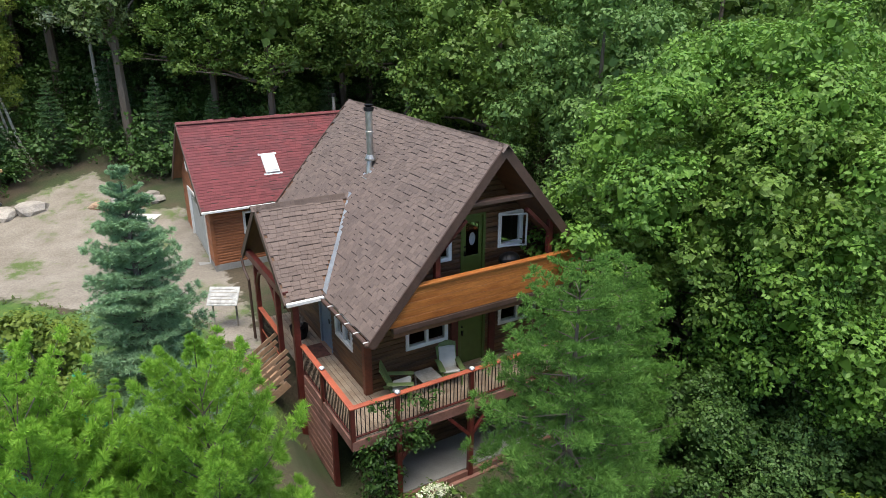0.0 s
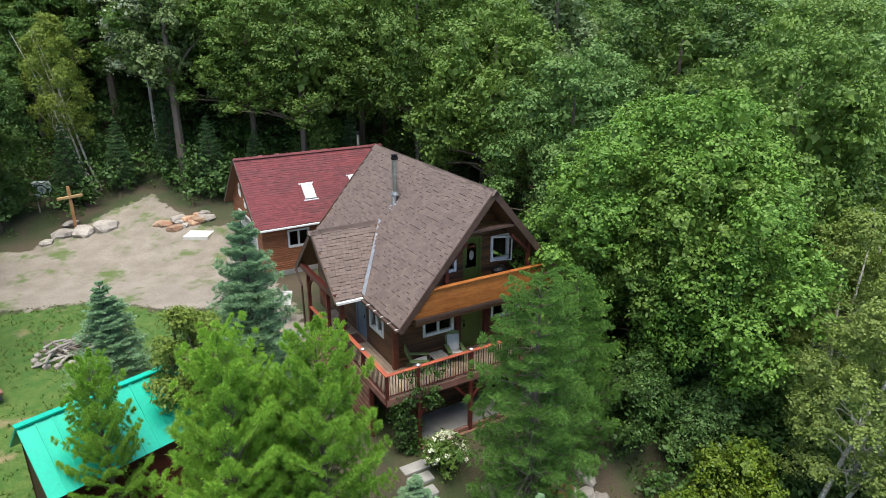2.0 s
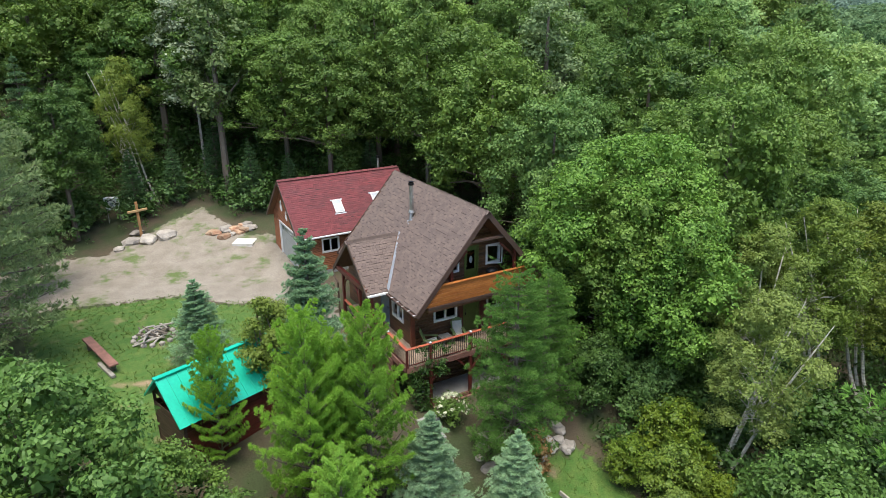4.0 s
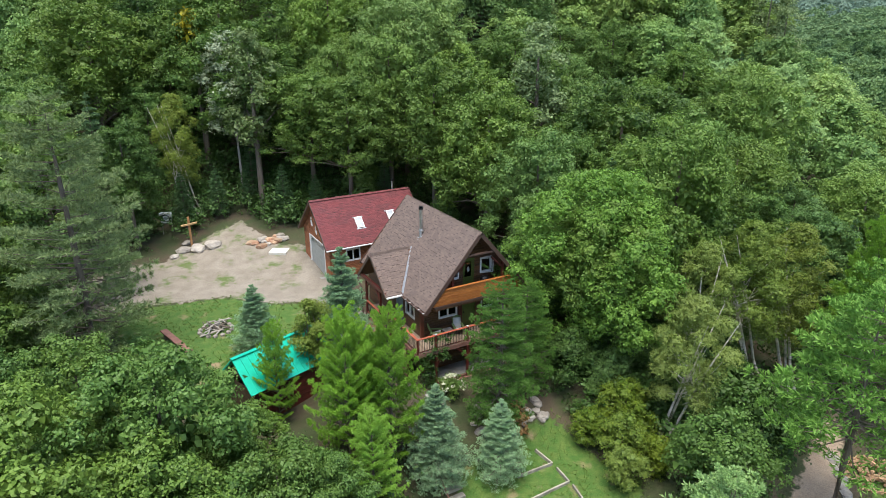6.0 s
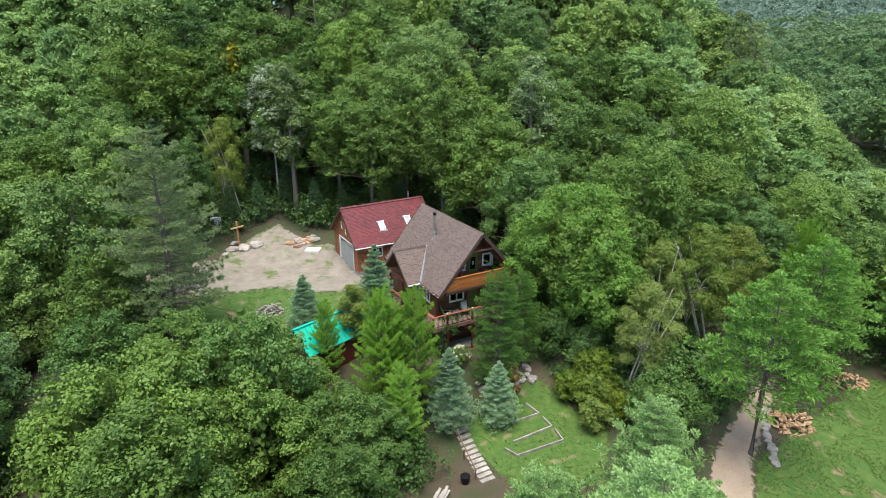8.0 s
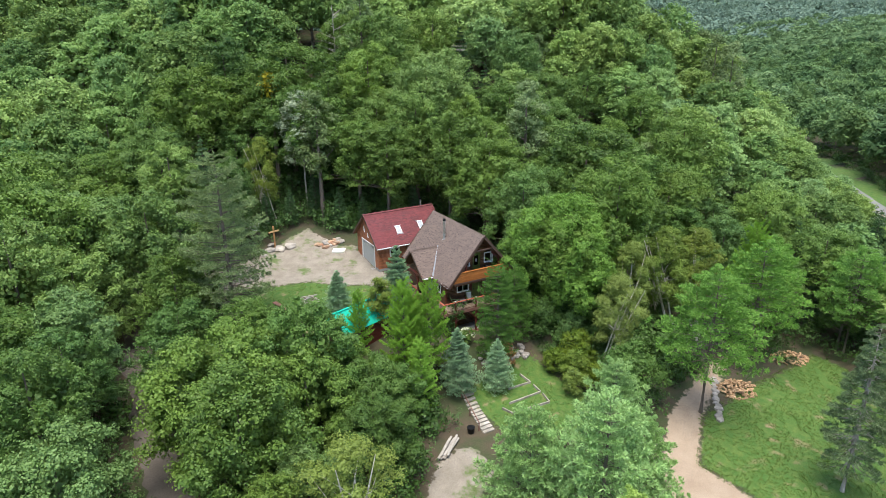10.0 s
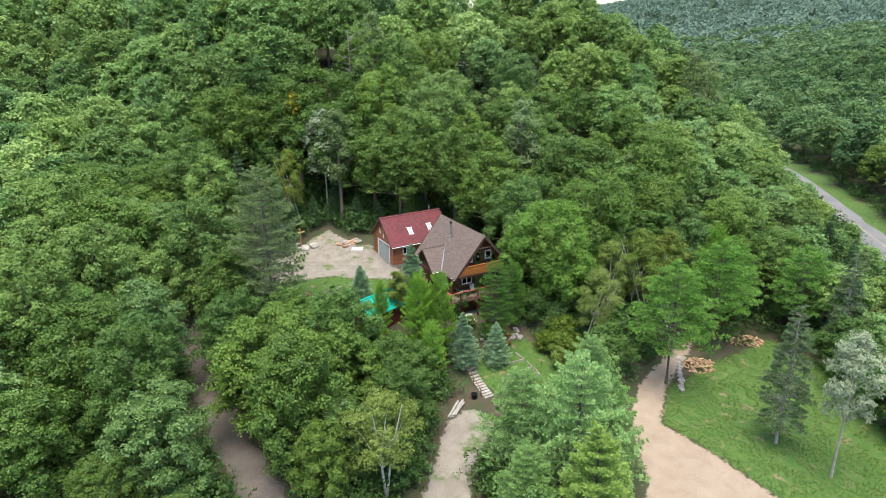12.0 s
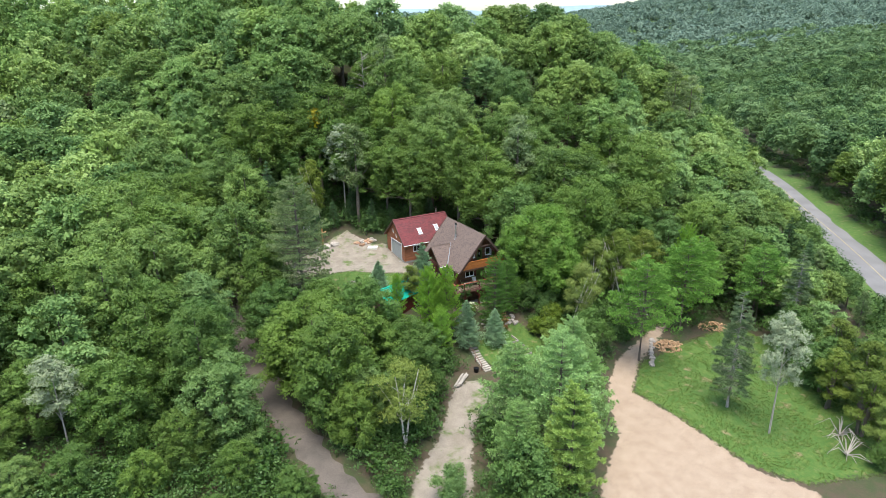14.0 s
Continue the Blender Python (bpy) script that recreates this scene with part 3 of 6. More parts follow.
put(spruce, -3.1, -7.4, 0.74, 100, 1.2, "blue-green spruce beside the stone steps")
put(spruce, 0.4, -8.1, 0.60, 200, 1.3, "broad grey-green spruce beside the garden beds")
bush_tree = set_down(broad_tree("birch_tree", 71, 6.0, 1.35, 11000, 0.055, "thin young birch with small leaves beside the shed", LEAF_BIRCH, bare=0.12, lumps=16, small=0.36, core=0.45, stems=2), -7.2, -1.0)
white_pine = set_down(conifer("white_pine", 81, 13.0, 5.0, "tall open white pine with layered boughs", leaf_mat("bright_pine_needle", (0.085, 0.20, 0.040), (0.23, 0.43, 0.080), (0.21, 0.40, 0.085), 0.3, spec=0.12, thin=0.25, vary=0.1), whorls=13, per=6, sub=7, tips=8, blades=5, length=0.34, width=0.040, spread=0.6, rise=0.12, power=0.6, bare=0.38, start=0.3), 13.9, -18.3, 1.0)
put(white_pine, 25.0, -14.6, 0.98, 120)
put(white_pine, 31.5, -11.0, 0.9, 220)
put(white_pine, 37, -17, 0.9, 20)
front_pine = set_down(conifer("white_pine", 82, 12.5, 5.0, "bushy blue-green white pine beside the sand drive", NEEDLE_GREY, whorls=18, per=7, sub=7, tips=8, blades=5, length=0.32, width=0.038, spread=0.65, rise=0.3, power=0.55, bare=0.03), -4.6, -26.2, 1.0, 0, 1.0)
put(front_pine, 1.6, -20.5, 0.78, 80)
put(front_pine, -0.5, -25.2, 0.72, 200, 0.9)
put(front_pine, -6.6, -22.0, 0.8, 140)
put(front_pine, -9.8, -27.0, 0.6, 260)
tall_pine = set_down(conifer("red_pine", 83, 16.4, 4.9, "tall sparse grey-green pine with bare lower boughs", leaf_mat("grey_pine_needle", (0.123, 0.182, 0.078), (0.275, 0.364, 0.156), (0.246, 0.350, 0.130), 0.3, spec=0.12, thin=0.2, vary=0.1), whorls=20, per=6, sub=8, tips=8, blades=7, length=0.28, width=0.024, spread=0.75, rise=0.25, power=0.5, bare=0.12, start=0.25, jitter=0.9), -17.6, 8.6)
put(tall_pine, -16.5, 18.5, 0.66, 140, 0.9)
lone_spruce = set_down(conifer("spruce_tree", 84, 13.2, 2.3, "lone thin spruce with bare grey lower boughs on the grass", leaf_mat("thin_spruce_needle", (0.104, 0.163, 0.081), (0.208, 0.299, 0.138), (0.195, 0.273, 0.112), 0.3, spec=0.12, thin=0.16, vary=0.1), whorls=25, per=6, sub=7, tips=6, blades=6, length=0.20, width=0.022, spread=0.7, rise=0.0, droop=0.2, power=0.55, bare=0.2, start=0.4, bark=BARK_DEAD, jitter=0.8), 15.5, -29.2)
put(lone_spruce, 37, -22, 0.95, 60, label="thin dark spruce at the edge of the grass")
birch = set_down(broad_tree("birch_tree", 91, 9.6, 2.7, 13000, 0.060, "yellow-green birch with a forked white trunk", LEAF_BIRCH, BARK_WHITE, bare=0.28, lumps=24, small=0.30, core=0.0, stems=2, stout=0.6), -16.9, -19.2, 1.02, 0, 1.15)
lean_birch = broad_tree("birch_tree", 92, 12.0, 3.2, 27000, 0.062, "leaning white-stemmed birch clump at the forest edge", LEAF_BIRCH, BARK_WHITE, bare=0.24, lumps=38, small=0.24, core=0.0, lean=2.2, stems=3, stout=0.5)
set_down(lean_birch, 11.0, -11.0, 0.85, -35)
put(lean_birch, 16.5, -7.0, 1.05, 40)
put(lean_birch, 20.7, -7.2, 1.2, 130)
put(lean_birch, -9.0, 29.0, 1.15, 150, 0.8)
put(lean_birch, 24.4, -8.0, 1.22, 80)
put(pine, 29.0, -10.8, 1.5, 10, 0.9, "pointed yellow-green pine among darker conifers")
round_tree = set_down(broad_tree("alder_tree", 93, 5.6, 2.5, 10500, 0.075, "low rounded broad-leaved tree beside the drive", LEAF_OAK, bare=0.03, lumps=24, small=0.32, core=0.8), 8.4, -15.4, 1.2)
for x, y, sc, turn in ((7.6, -4.8, 0.62, 10), (9.6, -6.4, 0.55, 90), (6.9, -1.6, 0.6, 200), (12.6, -7.9, 0.7, 300), (8.6, 0.6, 0.9, 40), (9.6, 4.5, 0.9, 120), (9.4, 9, 0.85, 250), (9.2, 14, 0.85, 170), (5.4, 21.8, 0.7, 160), (-13.2, 27.6, 0.5, 260), (-19.5, 28.4, 0.8, 110)):
    put(round_tree, x, y, sc, turn, 1.0, "leafy shrub tree at the forest edge", "shrub trees at the forest edge")
pale_tree = set_down(broad_tree("poplar_tree", 94, 13.8, 2.4, 10000, 0.075, "slender poplar with pale silvery leaves", leaf_mat("silvery_leaf", (0.12, 0.18, 0.09), (0.30, 0.36, 0.22), (0.32, 0.38, 0.22), 0.4), BARK_DEAD, bare=0.34, lumps=26, small=0.30, core=0.0, stout=0.4), 15.6, -34.0)
put(pale_tree, -44.2, -6.2, 0.78, 30, 1.3)
put(pale_tree, -3.8, 29.0, 1.15, 70, 1.2)
for x, y, sc, turn in ((27.6, -31.6, 1.05, 10), (30.4, -27.6, 1.05, 280), (20.6, -42.4, 0.6, 50), (33.5, -24.0, 1.0, 140), (31.0, -35.0, 1.1, 230)):
    put(round_tree, x, y, sc, turn, 1.0, "leafy shrub tree at the meadow edge", "shrub trees at the meadow edge")
for x, y, sc, turn in ((27.4, -36.0, 1.5, 20), (23.6, -38.4, 1.3, 110), (25.4, -34.0, 1.25, 200), (29.8, -31.4, 1.5, 290), (22.0, -41.0, 1.1, 60), (25.6, -40.2, 1.4, 330)):
    put(bush_tree, x, y, sc, turn, 1.15, "thin-stemmed young birch at the meadow edge", "young birches at the meadow edge")
put(round_tree, -16.6, -27.2, 0.6, 160)
yellow_shrub = set_down(broad_tree("hazel_shrub", 95, 4.2, 1.9, 8000, 0.060, "yellow-green hazel shrub at the forest edge", LEAF_YELLOW, bare=0.02, lumps=20, small=0.34), 8.6, -8.9)
for x, y, sc, turn in ((5.8, -11.8, 0.62, 60), (7.2, -10.2, 0.8, 150), (8.0, -11.8, 0.6, 240), (6.4, -8.4, 0.6, 20)):
    put(yellow_shrub, x, y, sc, turn, 1.1)
young_pine = set_down(conifer("white_pine", 85, 10.2, 3.0, "bright yellow-green young pine beside the sand drive", leaf_mat("fresh_pine_needle", (0.16, 0.28, 0.065), (0.38, 0.54, 0.14), (0.36, 0.50, 0.12), 0.4, spec=0.12, thin=0.25, vary=0.1), whorls=17, per=7, sub=7, tips=8, blades=6, length=0.28, width=0.030, spread=0.7, rise=0.45, power=0.6, bare=0.03, jitter=0.9), -6.6, -30.4)
put(round_tree, -10.6, -29.6, 0.95, 200, 1.0, "pale small-leaved alder beside the sand drive")
big = [broad_tree("maple_tree", 100 + i, 11.0, (5.4, 4.6, 4.2)[i], (34000, 28000, 23000)[i], 0.100, "broad full-crowned maple beside the gravel track", (LEAF, LEAF_OAK, LEAF)[i], bare=0.05, lumps=(96, 80, 70)[i], small=(0.17, 0.18, 0.19)[i], core=0.85, dome=True, fine=True) for i in range(3)]
set_down(big[0], -21.3, -7.2)
set_down(big[1], -15.3, -5.9, 0.86, 40)
set_down(big[2], -21.6, -13.0, 1.0, 80)
TRACK_MAPLES = (
    (2, -23.2, 16.8, 1.16, 200), (0, -32.8, 17.6, 1.30, 60), (0, -34.3, 29.6, 1.40, 10), (2, -22.2, 9.4, 0.86, 220), (0, -36.0, 0.7, 1.02, 90), (1, -30.8, 4.6, 1.07, 160),
    (2, -37.5, 9.0, 1.0, 280), (1, -45.1, 18.3, 1.37, 55), (2, -43.8, 8.8, 1.1, 175), (1, -49.2, 8.4, 1.22, 25), (1, -31.4, -11.3, 0.98, 135), (0, -39.5, -7.0, 0.80, 330),
    (2, -20.9, -17.2, 0.60, 20), (2, -16.2, -8.6, 0.78, 300), (2, -18.2, -1.2, 0.66, 150), (1, -11.6, -9.6, 0.77, 250), (2, -12.4, -6.4, 0.56, 20), (2, -18.6, -16.0, 0.62, 310), (1, -13.2, -13.4, 0.72, 60),
    (2, -29.8, 11.5, 0.95, 120), (1, -28.4, 21.0, 1.28, 200), (2, -40.2, 24.0, 1.2, 15), (1, -22.9, 2.2, 0.93, 75), (2, -46.5, -2.0, 0.72, 33), (1, -52.5, 0.0, 1.05, 170),
    (2, -33.8, -3.4, 0.78, 240), (2, -27.2, 26.5, 1.1, 100), (2, -31.6, -17.4, 0.42, 10), (1, -27.9, -21.3, 0.42, 205), (1, -43.8, -12.4, 0.52, 140), (2, -47.5, -11.0, 0.4, 260),
    (2, -35.4, -13.4, 0.55, 115), (1, -9.4, -8.6, 0.60, 45), (2, -38.6, -15.2, 0.42, 190), (1, -22.6, -3.4, 0.81, 80), (2, -50.6, -6.4, 0.7, 145), (2, -20.4, 14.4, 0.62, 5), (1, -34.5, -21.0, 0.40, 85),
)
for kind, x, y, sc, turn in TRACK_MAPLES:
    put(big[kind], x, y, sc, turn, 1.0, "", "maples beside the track")

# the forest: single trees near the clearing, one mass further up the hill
# lightened copies of the maple leaf: distance haze and brightness put into the colour
HILL_LEAF = leaf_mat("hazed_hill_leaf", (0.094, 0.188, 0.062), (0.226, 0.360, 0.109), (0.295, 0.424, 0.111), 0.7, spec=0.15, thin=0.34)
RIDGE_LEAF = leaf_mat("hazed_ridge_leaf", (0.080, 0.173, 0.063), (0.193, 0.330, 0.108), (0.239, 0.378, 0.111), 0.7, spec=0.15, thin=0.34)
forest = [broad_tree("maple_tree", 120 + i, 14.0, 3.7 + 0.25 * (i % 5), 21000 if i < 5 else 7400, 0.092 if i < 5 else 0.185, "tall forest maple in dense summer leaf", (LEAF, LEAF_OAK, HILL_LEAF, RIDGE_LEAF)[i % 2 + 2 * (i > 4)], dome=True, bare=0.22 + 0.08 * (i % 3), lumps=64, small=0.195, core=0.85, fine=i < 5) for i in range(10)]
forest.append(broad_tree("poplar_tree", 130, 14.5, 2.4, 6000, 0.105, "tall pale grey-green forest poplar", LEAF_PALE, bare=0.35, lumps=22, small=0.32, core=0.0))
forest.append(conifer("spruce_tree", 131, 14.0, 3.0, "dark forest spruce among maples", leaf_mat("forest_spruce_needle", (0.045, 0.100, 0.042), (0.105, 0.20, 0.075), (0.11, 0.20, 0.07), 0.5, spec=0.12, thin=0.16), whorls=22, per=7, sub=5, tips=5, blades=4, length=0.30, width=0.045, spread=0.8, rise=0.0, droop=0.2, power=0.8, bare=0.1))
forest.append(broad_tree("golden_tree", 132, 15.0, 1.0, 500, 0.22, "small tree turned golden on the green hillside", LEAF_GOLD, bare=0.78, lumps=8, small=0.5, core=0.0))
CLEAR = [(-28, 28), (-17, 25), (-12, 25.2), (-4, 26.4), (-1.5, 21.8), (8.5, 20.4), (9.5, 5), (9, -3), (16.5, -11.5), (30, -10), (37, -15), (37, -31), (27, -44), (25, -62), (-60, -62), (-32, -34), (-30, -20), (-29, 0), (-28.5, 15)]


def free_for_tree(x, y, gap):
    if inside(CLEAR, x, y) > -gap or -9.0 < road_off(x, y) < 8.5 and y < 125:
        return False
    return not (abs(x + 25.5) < 4.8 and y < 36)


rr = random.Random(8)
taken, spots = {}, []


def sow(tries, near, far, gap, wanted):
    """Scatter tree feet over the slope with a least distance between them."""
    for _ in range(tries):
        s, l = math.sqrt(rr.uniform(near * near, far * far)), rr.uniform(-0.80, 0.80)
        l *= s + 12
        x, y = back_to_plan(s, l)
        if not wanted(s, l) or not free_for_tree(x, y, 0.6) or (x < -28 and y < 30 and inside([(-42, -64.7), (-30.5, -4), (-30, 31), (-200, 31), (-200, -64.7)], x, y) < 0):
            continue
        if any((x - a) ** 2 + (y - b) ** 2 < 23 for a, b in ((24.4, -8.0), (16.5, -7.0), (20.7, -7.0), (29.0, -10.8), (-9.0, 29.0))):
            continue
        if x < -24 and any((x - a) ** 2 + (y - b) ** 2 < 15 for _, a, b, _, _ in TRACK_MAPLES):
            continue
        cell = (int(x // 7), int(y // 7))
        if any((x - a) ** 2 + (y - b) ** 2 < gap * gap for i in (-1, 0, 1) for j in (-1, 0, 1) for a, b in taken.get((cell[0] + i, cell[1] + j), ())):
            continue
        off = road_off(x, y)
        tall = min(rr.uniform(0.72, 1.18), (0.12 if y < 22 else 0.42) + 0.026 * -off if off < 0 else 9)
        taken.setdefault(cell, []).append((x, y))
        spots.append((x, y, s, l, tall))


for x, y, tall in ((2.0, 25.4, 0.80), (4.2, 21.6, 0.84), (9.3, 23.8, 1.04), (12.2, 11.4, 1.10), (-2.4, 30.6, 1.0), (11.7, 4.2, 1.0), (53, 14, 0.92), (62, 37, 0.9)):
    taken.setdefault((int(x // 7), int(y // 7)), []).append((x, y))
    spots.append((x, y, *along(x, y), tall))
sow(30000, 50, 128, 4.5, lambda s, l: True)
sow(26000, 128, 205, 5.0, lambda s, l: s < 185 or l > 20)
sow(30000, 205, 440, 7.0, lambda s, l: l > 0.12 * s)
spots.sort(key=lambda p: (p[0] - 2) ** 2 + (p[1] - 8) ** 2)
placed = set()
for i, (x, y, s, l, tall) in enumerate(spots[:270]):
    kind = rr.choices((0, 1, 2, 3, 4, 10, 11), (5, 5, 5, 5, 5, 1.2, 1.0))[0]
    if i > 90 and kind < 5:
        kind += 5
    m = standing(x, y, tall, rr.uniform(0, 360), rr.uniform(0.9, 1.12))
    if kind not in placed:
        placed.add(kind)
        forest[kind].matrix_basis = m
        tagged(forest[kind], "", "", "forest trees round the clearing")
    else:
        copy_thing(forest[kind], m)
for x, y, sc, turn in ((-1.4, 23.8, 0.42, 20), (1.2, 22.6, 0.34, 200), (-3.2, 27.4, 0.5, 80), (-6.4, 27.6, 0.38, 160), (-9.4, 27.2, 0.42, 300), (7.6, 21.8, 0.4, 50)):
    put(forest[11], x, y, sc, turn, 1.25, "small dark spruce at the edge of the gravel lot", "small spruces at the gravel lot")
forest[12].matrix_basis = standing(-5.7, 34.3, 1.03)


for x, y, sc, turn in ((41.4, -7.6, 0.86, 15), (46.3, -10.5, 0.84, 95), (52.5, -10.3, 0.86, 190), (51.0, -14.5, 0.74, 260), (35.0, -6.0, 0.88, 310), (44.0, -15.5, 0.7, 140), (38.5, -11.5, 0.8, 50)):
    put(forest[11], x, y, sc, turn, 1.0, "dark spruce in the row beside the road", "spruces beside the road")


snag = tagged(new("dead_tree"), "bare grey dead tree above the canopy", "tree")
bm = bmesh.new()
tube(bm, [(0, 0, -0.5), (0.1, 0, 7), (0, 0.1, 15.5)], [0.22, 0.14, 0.03])
rs = random.Random(4)
for i in range(22):
    a, z = rs.uniform(0, 6.3), rs.uniform(7.5, 15)
    ln = (16.5 - z) * 0.3 + 0.5
    tube(bm, [(0, 0, z), (ln * 0.6 * math.cos(a), ln * 0.6 * math.sin(a), z + 0.5), (ln * math.cos(a), ln * math.sin(a), z + 0.9)], [0.05, 0.035, 0.015], 4)
part("trunk", bm, BARK_DEAD, snag)
snag.matrix_basis = standing(7.9, 47.5, 0.95)


def forest_mass(name, rows, protos, label):
    """Many far trees as one mesh."""
    verts, quads, tones, k = [], [], [], 0
    for x, y, sc, kind, turn in rows:
        v, q = protos[kind]
        c, s = math.cos(turn), math.sin(turn)
        r = np.array(((c, -s, 0), (s, c, 0), (0, 0, 1.0)))
        verts.append(v @ r.T * sc + np.array((x, y, ground_z(x, y))))
        quads.append(q + k)
        tones.append(np.full(len(v), rr.random(), dtype=np.float32))
        k += len(v)
    return raw_mesh(name, np.concatenate(verts), np.concatenate(quads), None, np.concatenate(tones))


def rough_crown(seed, height, spread, cards, size, bare, lumps, small, core, dome=True, flat=0.55, up=0.4):
    centres, radii = clump_plan(seed, height, spread, bare, lumps, small, dome)
    rng = np.random.default_rng(seed)
    v = leaf_cards(rng, centres[:-1], radii[:-1], cards, size, flat, up)
    q = np.arange(len(v)).reshape(-1, 4)
    if not core:
        return v, q
    cv, cq = cores(rng, centres, radii, core)
    return np.concatenate([v, cv]), np.concatenate([q, cq + len(v)])


def stuff(name, me, material, label, category):
    me.materials.append(material)
    return tagged(new(name, me), label, category, kind="stuff")


mids = [rough_crown(140 + i, 14, 4.5, 3000, 0.25, 0.30, 48, 0.21, 0.85) for i in range(4)]
lows = [rough_crown(145 + i, 14, 4.5, 1700, 0.30, 0.25, 30, 0.23, 0.85) for i in range(4)]
thin_crowns = [rough_crown(155 + i, 14, 4.7, 820, 0.42, 0.25, 22, 0.26, 0.85, flat=0.35) for i in range(4)]
beyond = spots[270:]
# greyer, bluer, low-contrast leaf tones: valley haze is painted into the colour
VALLEY_LEAF = leaf_mat("hazed_valley_leaf", (0.095, 0.180, 0.076), (0.136, 0.240, 0.094), (0.172, 0.280, 0.100), 0.8, spec=0.06, thin=0.3, vary=0.28)
VALLEY_LEAF_DARK = leaf_mat("hazed_valley_leaf_dark", (0.066, 0.140, 0.062), (0.098, 0.185, 0.078), (0.115, 0.205, 0.080), 0.8, spec=0.06, thin=0.3, vary=0.28)
# the third leaf here is one more copy lightened to stand for haze
for tone, leaf in enumerate((HILL_LEAF, RIDGE_LEAF, leaf_mat("hazed_slope_leaf", (0.085, 0.170, 0.048), (0.205, 0.330, 0.085), (0.265, 0.385, 0.088), 0.7, spec=0.15, thin=0.34), LEAF_PALE)):
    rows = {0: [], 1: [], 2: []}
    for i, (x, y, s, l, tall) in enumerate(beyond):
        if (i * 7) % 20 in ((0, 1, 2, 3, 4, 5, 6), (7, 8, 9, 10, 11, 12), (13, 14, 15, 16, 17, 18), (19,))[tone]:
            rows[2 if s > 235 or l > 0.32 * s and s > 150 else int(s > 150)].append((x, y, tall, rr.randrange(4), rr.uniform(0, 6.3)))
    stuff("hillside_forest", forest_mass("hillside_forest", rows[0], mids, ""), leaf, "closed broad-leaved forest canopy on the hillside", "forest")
    stuff("valley_forest", forest_mass("valley_forest", rows[2], thin_crowns, ""), (VALLEY_LEAF, VALLEY_LEAF_DARK)[tone % 2], "broad-leaved forest filling the valley beyond the road", "forest")
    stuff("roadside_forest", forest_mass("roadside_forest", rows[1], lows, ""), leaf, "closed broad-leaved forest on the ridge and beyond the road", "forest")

fars = [rough_crown(150 + i, 14, 5.4, 260, 0.85, 0.3, 14, 0.34, 0.8, flat=0.3, up=0.6) for i in range(3)]
rows = []
for k in range(1500):
    s = 430 + 260 * k / 1500
    x, y = back_to_plan(s, rr.uniform(-0.1, 0.80) * s)
    if abs(road_off(x, y)) > 6.5:
        rows.append((x, y, rr.uniform(0.8, 1.3), rr.randrange(3), rr.uniform(0, 6.3)))
# still more blue in these crowns, aerial haze carried by the leaf colour
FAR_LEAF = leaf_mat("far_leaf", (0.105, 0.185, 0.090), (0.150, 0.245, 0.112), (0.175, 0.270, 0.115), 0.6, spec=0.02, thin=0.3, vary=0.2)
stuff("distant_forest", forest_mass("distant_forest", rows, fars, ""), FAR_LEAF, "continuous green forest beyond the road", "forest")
bumps = [rough_crown(160 + i, 15, 9, 150, 1.5, 0.1, 9, 0.42, 0.8, flat=0.2, up=0.9) for i in range(2)]
rows = []
for k in range(4800):
    s = 600 + 1000 * (k / 4800) ** 1.1
    l = rr.uniform(-0.75, 0.78) * s
    x, y = back_to_plan(s, l)
    rows.append((x, y, rr.uniform(0.7, 1.2), rr.randrange(2), rr.uniform(0, 6.3)))
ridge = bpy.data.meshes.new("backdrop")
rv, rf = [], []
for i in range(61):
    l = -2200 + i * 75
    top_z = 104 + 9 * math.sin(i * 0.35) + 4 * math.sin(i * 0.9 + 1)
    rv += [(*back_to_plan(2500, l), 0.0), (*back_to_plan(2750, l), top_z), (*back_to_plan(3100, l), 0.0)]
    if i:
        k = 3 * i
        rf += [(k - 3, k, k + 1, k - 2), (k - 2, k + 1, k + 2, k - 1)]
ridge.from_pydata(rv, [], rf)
# the ridge's pale blue is atmospheric haze painted on as base colour
ridge.materials.append(mat("haze_painted_hill", (0.24, 0.34, 0.38), 1.0, vary=0.04, scale=0.01, fine=0.05))
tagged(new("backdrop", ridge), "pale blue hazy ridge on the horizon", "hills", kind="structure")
# horizon crowns: blue-green tint stands for haze, there is no real air between
HAZE_LEAF = leaf_mat("haze_tinted_leaf", (0.150, 0.232, 0.180), (0.172, 0.258, 0.195), (0.18, 0.265, 0.19), 0.4, spec=0.02, thin=0.3, vary=0.12)
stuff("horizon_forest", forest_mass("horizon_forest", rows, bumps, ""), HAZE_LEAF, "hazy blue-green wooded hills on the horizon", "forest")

# undergrowth along the forest edge and between the trees
low = [rough_crown(170 + i, 1.5, 1.05, 210, 0.068, 0.0, 6, 0.5, 0) for i in range(3)]
rows = []
for k in range(14000):
    x, y = rr.uniform(-50, 42), rr.uniform(-48, 40)
    open_ground = max(inside(p, x, y) for p in (LOT, LAWN, MEADOW, GARDEN, SAND, TRAIL))
    if open_ground > -0.8 or (-4 < x < 9 and -3.4 < y < 20) or abs(x + 25.2) < 2.4 or (-5 < x < 6 and -16 < y < -2) or y < -30 and x > 10:
        continue
    if (-12.5 < x < -6 and -4.5 < y < 2.5):
        continue
    rows.append((x, y, rr.uniform(0.6, 1.9), rr.randrange(3), rr.uniform(0, 6.3)))
    if len(rows) > 2100:
        break
